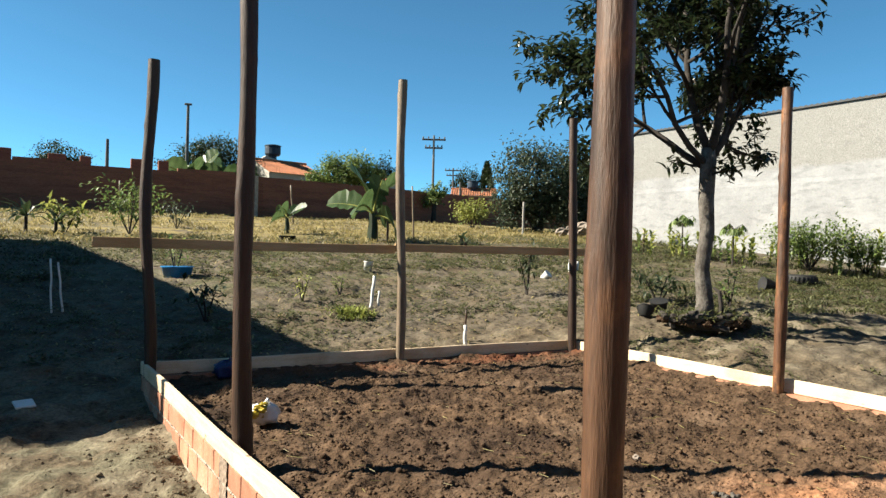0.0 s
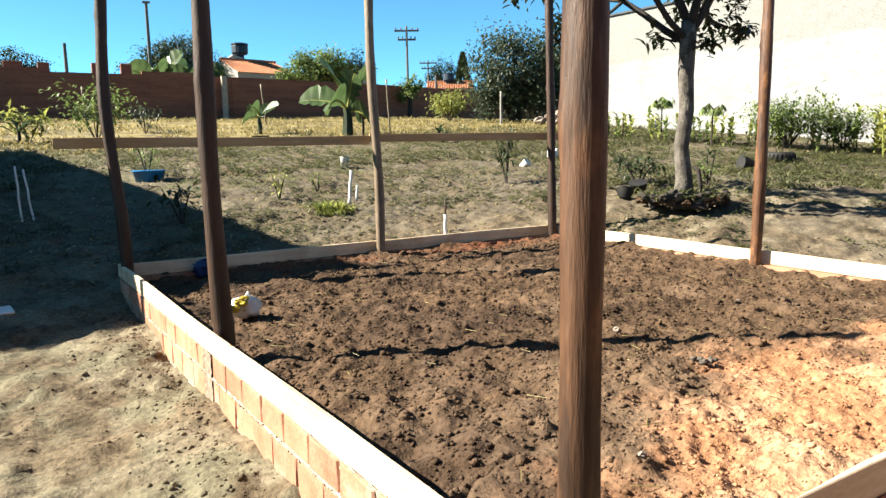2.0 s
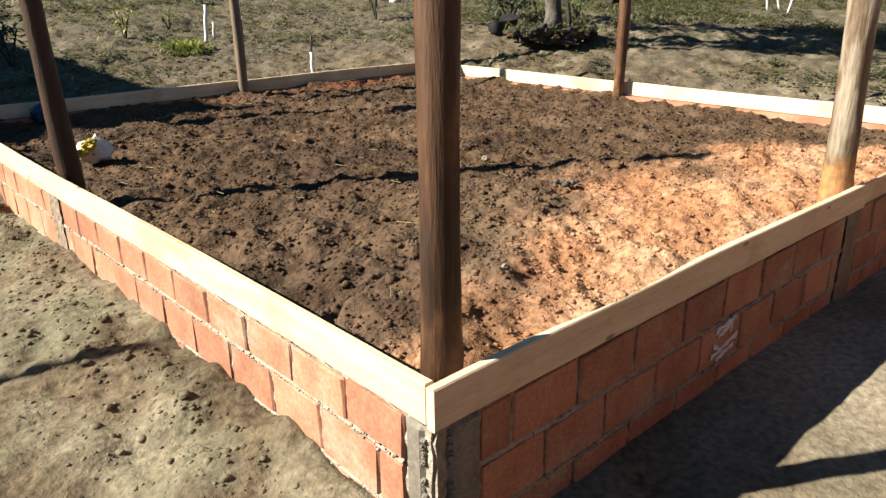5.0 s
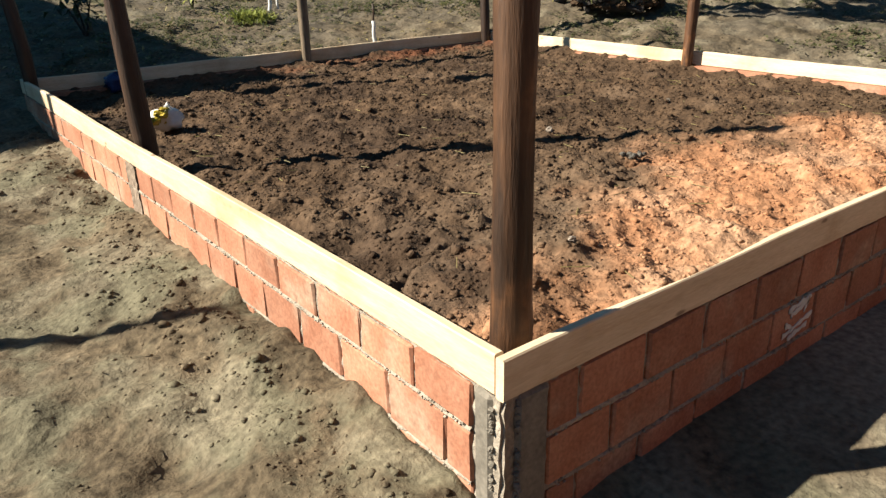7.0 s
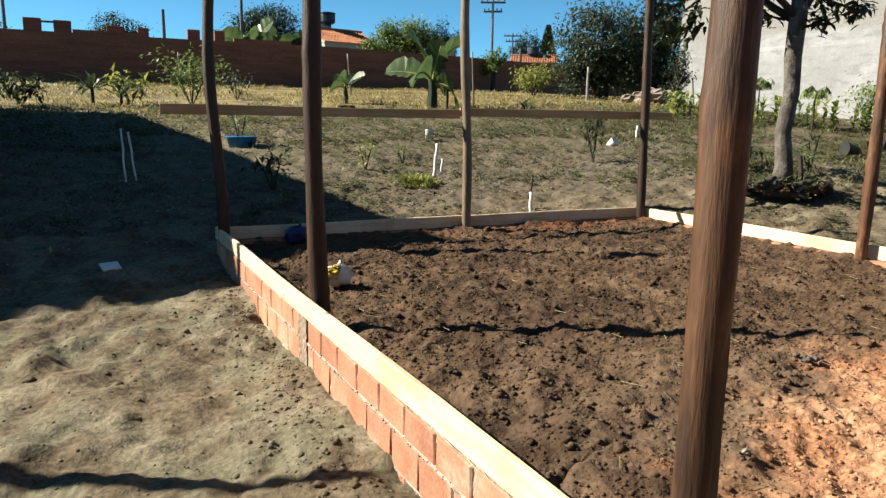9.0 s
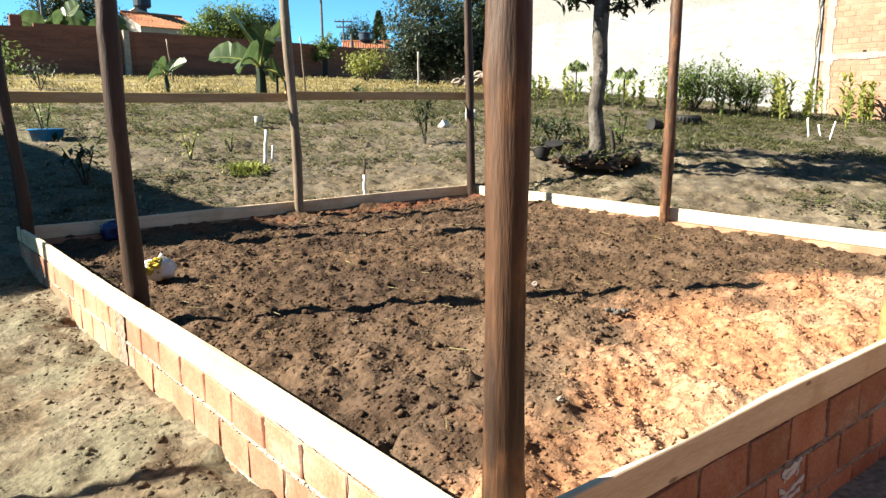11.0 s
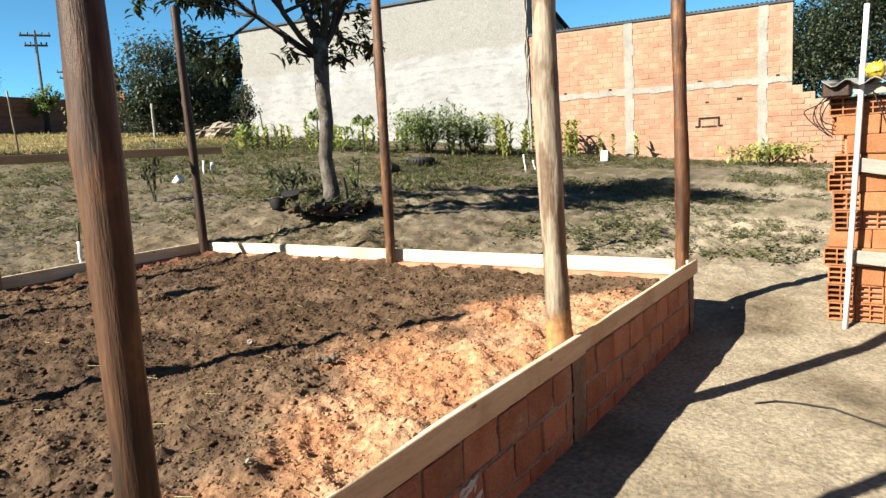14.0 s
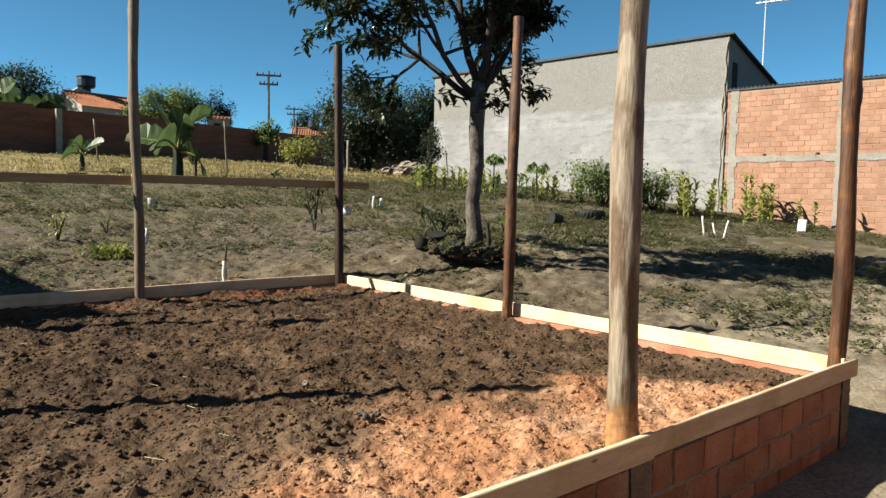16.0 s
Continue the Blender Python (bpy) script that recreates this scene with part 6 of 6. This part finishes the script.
for k, (x0, z0, x1, z1) in enumerate(((0.08, 1.17, 2.2, 0.78), (0.04, 0.47, 2.3, 0.29))):
    b = board("grey_board", (0, 0), (math.hypot(x1 - x0, z1 - z0), 0), 0, 0.105, 0.024, M_GREYWOOD, "weathered grey board leaning across the brick stack", "board", 150 + k, "boards on the stack")
    b.matrix_world = stack.matrix_world @ pose(x0, -0.055, z0, 0, math.degrees(math.atan2(z0 - z1, x1 - x0)), 0)
stake("white_pole", 5.3, -1.06, 2.40, 0.021, M_WHITE, "tall white plastic pipe leaning on the brick stack", (0.06, -0.09), "pole")
s = Shape().tube([(SX - 0.1, SY - 0.2 - 0.25 * u, 1.85 - 0.9 * u + 0.1 * math.sin(u * 3)) for u in (0, 0.2, 0.4, 0.6, 0.8, 1.0)], [0.006] * 6, 5)
tagged(part("wire", s, M_BLACK), "thin dark wire hanging down the brick stack", "wire")
for k in range(5):
    pts = [(SX + 0.05 + 0.02 * math.sin(k + u * 5), SY + 0.14 * math.sin(u * math.pi) * (1 + 0.3 * math.sin(k * 2.0)) + 0.02 * k, 1.55 + 0.3 * u + 0.03 * math.cos(k + u * 6)) for u in [i / 10 for i in range(11)]]
    tagged(part("wire", Shape().tube(pts, [0.004] * 11, 4), M_BLACK), "tangled thin wire at the stack's corner", "wire", "stack wires")

# Hose on the yard
pts = [(3.52, -0.72), (3.6, -0.82), (3.62, -1.12), (3.42, -1.42), (3.2, -1.66), (2.9, -2.0), (2.4, -2.6)]
fine = []
for i in range(len(pts) - 1):
    for u in (0, 0.25, 0.5, 0.75):
        x, y = pts[i][0] + (pts[i + 1][0] - pts[i][0]) * u, pts[i][1] + (pts[i + 1][1] - pts[i][1]) * u
        fine.append((x, y, land(x, y) + 0.008))
tagged(part("hose", Shape().tube(fine, [0.006] * len(fine), 7), M_BLACK, smooth=True), "thin dark hose lying on the yard", "hose")


# ---- ground cover ----
def scatter(name, count, place, make, mat, label, seed):
    rng, s = random.Random(seed), Shape()
    done = 0
    while done < count:
        x, y = place(rng)
        if -0.02 - 0.0266 * y < x < 5.08 and -0.02 < y < 6.1:
            continue
        make(s, rng, x, y, land(x, y))
        done += 1
    return tagged(part(name, s, mat, smooth=name == "soil_clods"), label, name.replace("_", " "), kind="stuff")


def tuft(lo, hi, blades, spread):
    def make(s, rng, x, y, z):
        h = rng.uniform(lo, hi)
        for _ in range(blades):
            a = rng.random() * 6.28
            s.leaf((x + rng.gauss(0, spread), y + rng.gauss(0, spread), z - 0.01), Vector((math.cos(a), math.sin(a), rng.uniform(0.5, 2.5))), Vector((0, 0, 1)), h * rng.uniform(0.6, 1.2), h * 0.18, rng.uniform(0.1, 0.5))
    return make


def rosette(lo, hi):
    def make(s, rng, x, y, z):
        h = rng.uniform(lo, hi)
        for _ in range(rng.randint(5, 12)):
            a = rng.random() * 6.28
            s.leaf((x + rng.gauss(0, h * 0.4), y + rng.gauss(0, h * 0.4), z + rng.random() * h * 0.6), Vector((math.cos(a), math.sin(a), rng.uniform(-0.1, 0.9))), Vector((0, 0, 1)), h * 0.6, h * 0.28, 0.3)
    return make


def patchy(x0, x1, y0, y1, scale, cut, seed):
    def place(rng):
        while True:
            x, y = rng.uniform(x0, x1), y0 + (y1 - y0) * rng.random() ** 1.3
            if fbm(np.array(x), np.array(y), scale, 3, seed) > cut:
                return x, y
    return place


scatter("weeds", 5200, patchy(-3, 19, 7.0, 17, 0.6, -0.2, 11), rosette(0.04, 0.13), M_WEED, "sparse dusty green weeds on bare soil", 201)
scatter("weeds", 4200, patchy(7.0, 19.5, -2, 9, 0.4, -0.05, 12), rosette(0.05, 0.15), M_WEED, "dusty green weeds in front of the brick wall", 202)
scatter("weeds", 2400, patchy(5.3, 13, -0.5, 8, 0.6, 0.0, 13), rosette(0.03, 0.1), M_WEED, "scattered small weeds beside the bed", 203)
scatter("grass", 1300, patchy(8, 19.5, 5.5, 19, 0.35, 0.0, 14), tuft(0.06, 0.18, 7, 0.05), M_WEED, "green grass tufts before the plastered wall", 204)
scatter("dry_grass", 5200, patchy(-9, 19, 17.5, 38, 0.35, -0.3, 15), tuft(0.08, 0.24, 6, 0.12), M_DRYGRASS, "dry yellow grass below the far wall", 205)
scatter("grass", 120, lambda r: (2.98 + r.gauss(0, 0.12), 8.4 + r.gauss(0, 0.12)), tuft(0.08, 0.2, 5, 0.03), M_LEAF_YELLOW, "bright grass clump on bare soil", 206)
scatter("weeds", 2600, patchy(-3, 17, 12.0, 20, 0.6, -0.25, 17), rosette(0.06, 0.2), M_WEED, "low green weeds between bare soil and dry grass", 213)
scatter("weeds", 2600, patchy(-3, 15, 6.4, 11, 0.8, -0.15, 18), rosette(0.02, 0.06), M_LEAF_DARK, "tiny dark weeds and stubble on bare soil", 214)
scatter("weeds", 520, patchy(-4, 6, 6.6, 9.5, 0.7, 0.05, 16), rosette(0.03, 0.08), M_WEED, "tiny weeds just beyond the bed", 207)
scatter("dry_litter", 7500, lambda r: (r.uniform(-4, 16), 6.3 + 10.7 * r.random()), lambda s, r, x, y, z: s.leaf((x, y, z + 0.008), Vector((r.gauss(0, 1), r.gauss(0, 1), r.gauss(0, 0.2))), Vector((0, 0, 1)), r.uniform(0.04, 0.11), 0.03, 0.2), M_DRYGRASS, "dry leaves and straw on the soil", 208)
scatter("soil_clods", 6000, lambda r: (r.uniform(-5, 16), r.uniform(1.5, 16)), lambda s, r, x, y, z: s.lump(x, y, z - 0.004, min(0.045, 0.006 + r.expovariate(1 / 0.008)), r, 0.55), M_GROUND, "small clods and stones on the soil", 209)
scatter("soil_clods", 3800, lambda r: (r.uniform(-2.6, 0.1), r.uniform(-0.6, 6.0)), lambda s, r, x, y, z: s.lump(x, y, z - 0.001, min(0.02, 0.002 + r.expovariate(1 / 0.0025)), r, 0.6), M_GROUND, "grit and small clods beside the sunlit wall", 210)
scatter("soil_clods", 3000, lambda r: (-0.05 - abs(r.gauss(0, 0.2)) - 0.08, r.uniform(0.0, 5.6)), lambda s, r, x, y, z: s.lump(x, y, z - 0.002, min(0.024, 0.003 + r.expovariate(1 / 0.0036)), r, 0.6), M_GROUND, "loose earth heaped along the wall's foot", 211)
scatter("soil_clods", 1300, lambda r: (r.uniform(0.5, 12), r.uniform(-2.2, 6)), lambda s, r, x, y, z: s.lump(x, y, z, r.uniform(0.003, 0.014), r, 0.6), M_GROUND, "grit and small stones on the yard", 212)

# Clods, pebbles and straw in the bed
rng, s, st = random.Random(220), Shape(), Shape()
for k in range(30000):
    x, y = rng.uniform(0.08, 4.9), 0.08 + 5.8 * rng.random() ** 1.2
    r = min(0.028, 0.003 + rng.expovariate(1 / 0.0038))
    if y < 0.2 + 0.5 * min(x, 2.2) and x < 3.6 and rng.random() < 0.75:
        r *= 0.7
    z = float(soil_height(np.array(x), np.array(y)))
    s.lump(x - 0.026 * y * (1 - x / 5), y, z + r * 0.1, r, rng, 0.7)
tagged(part("bed_clods", s, M_SOIL, smooth=True), "crumbly clods of tilled earth in the bed", "clods", kind="stuff")
for k in range(260):
    x, y = rng.uniform(0.15, 4.8), rng.uniform(0.15, 5.7)
    z = float(soil_height(np.array(x), np.array(y))) + 0.006
    a, l = rng.random() * 6.28, rng.uniform(0.03, 0.12)
    st.tube([(x, y, z), (x + l * math.cos(a), y + l * math.sin(a), z + rng.uniform(-0.004, 0.008))], [0.0022, 0.0018], 4)
tagged(part("straw_bits", st, M_DRYGRASS), "bits of straw lying on the tilled earth", "straw", kind="stuff")
for x, y, r in ((2.13, 1.98, 0.028), (0.9, 0.62, 0.018), (3.6, 2.2, 0.02), (1.4, 3.0, 0.018)):
    z = float(soil_height(np.array(x), np.array(y)))
    tagged(part("pebble", Shape().lump(x, y, z + r * 0.4, r, rng, 0.8), M_ROCK), "small pale stone on the tilled earth", "stone", "pebbles in the bed")
s = Shape()
for k in range(14):
    s.lump(2.09 + rng.gauss(0, 0.03), 1.3 + rng.gauss(0, 0.03), 0.455 + rng.uniform(0, 0.02), rng.uniform(0.007, 0.020), rng, 0.8)
tagged(part("clod", s, M_BARK, smooth=True), "large dark clod on the orange clay", "clod")
# ---- brickwork ----
for kerb, jobs in KERBS:
    lay_bricks(kerb, jobs, KERB_BRICKS)
FAR_BRICKS = brick_meshes("brick", FAR_L - 0.012, 0.1, FAR_H - 0.012, M_BRICK_FAR, 3, 8, 0.006, -0.1)
lay_bricks(wall_brick, far_jobs, FAR_BRICKS)
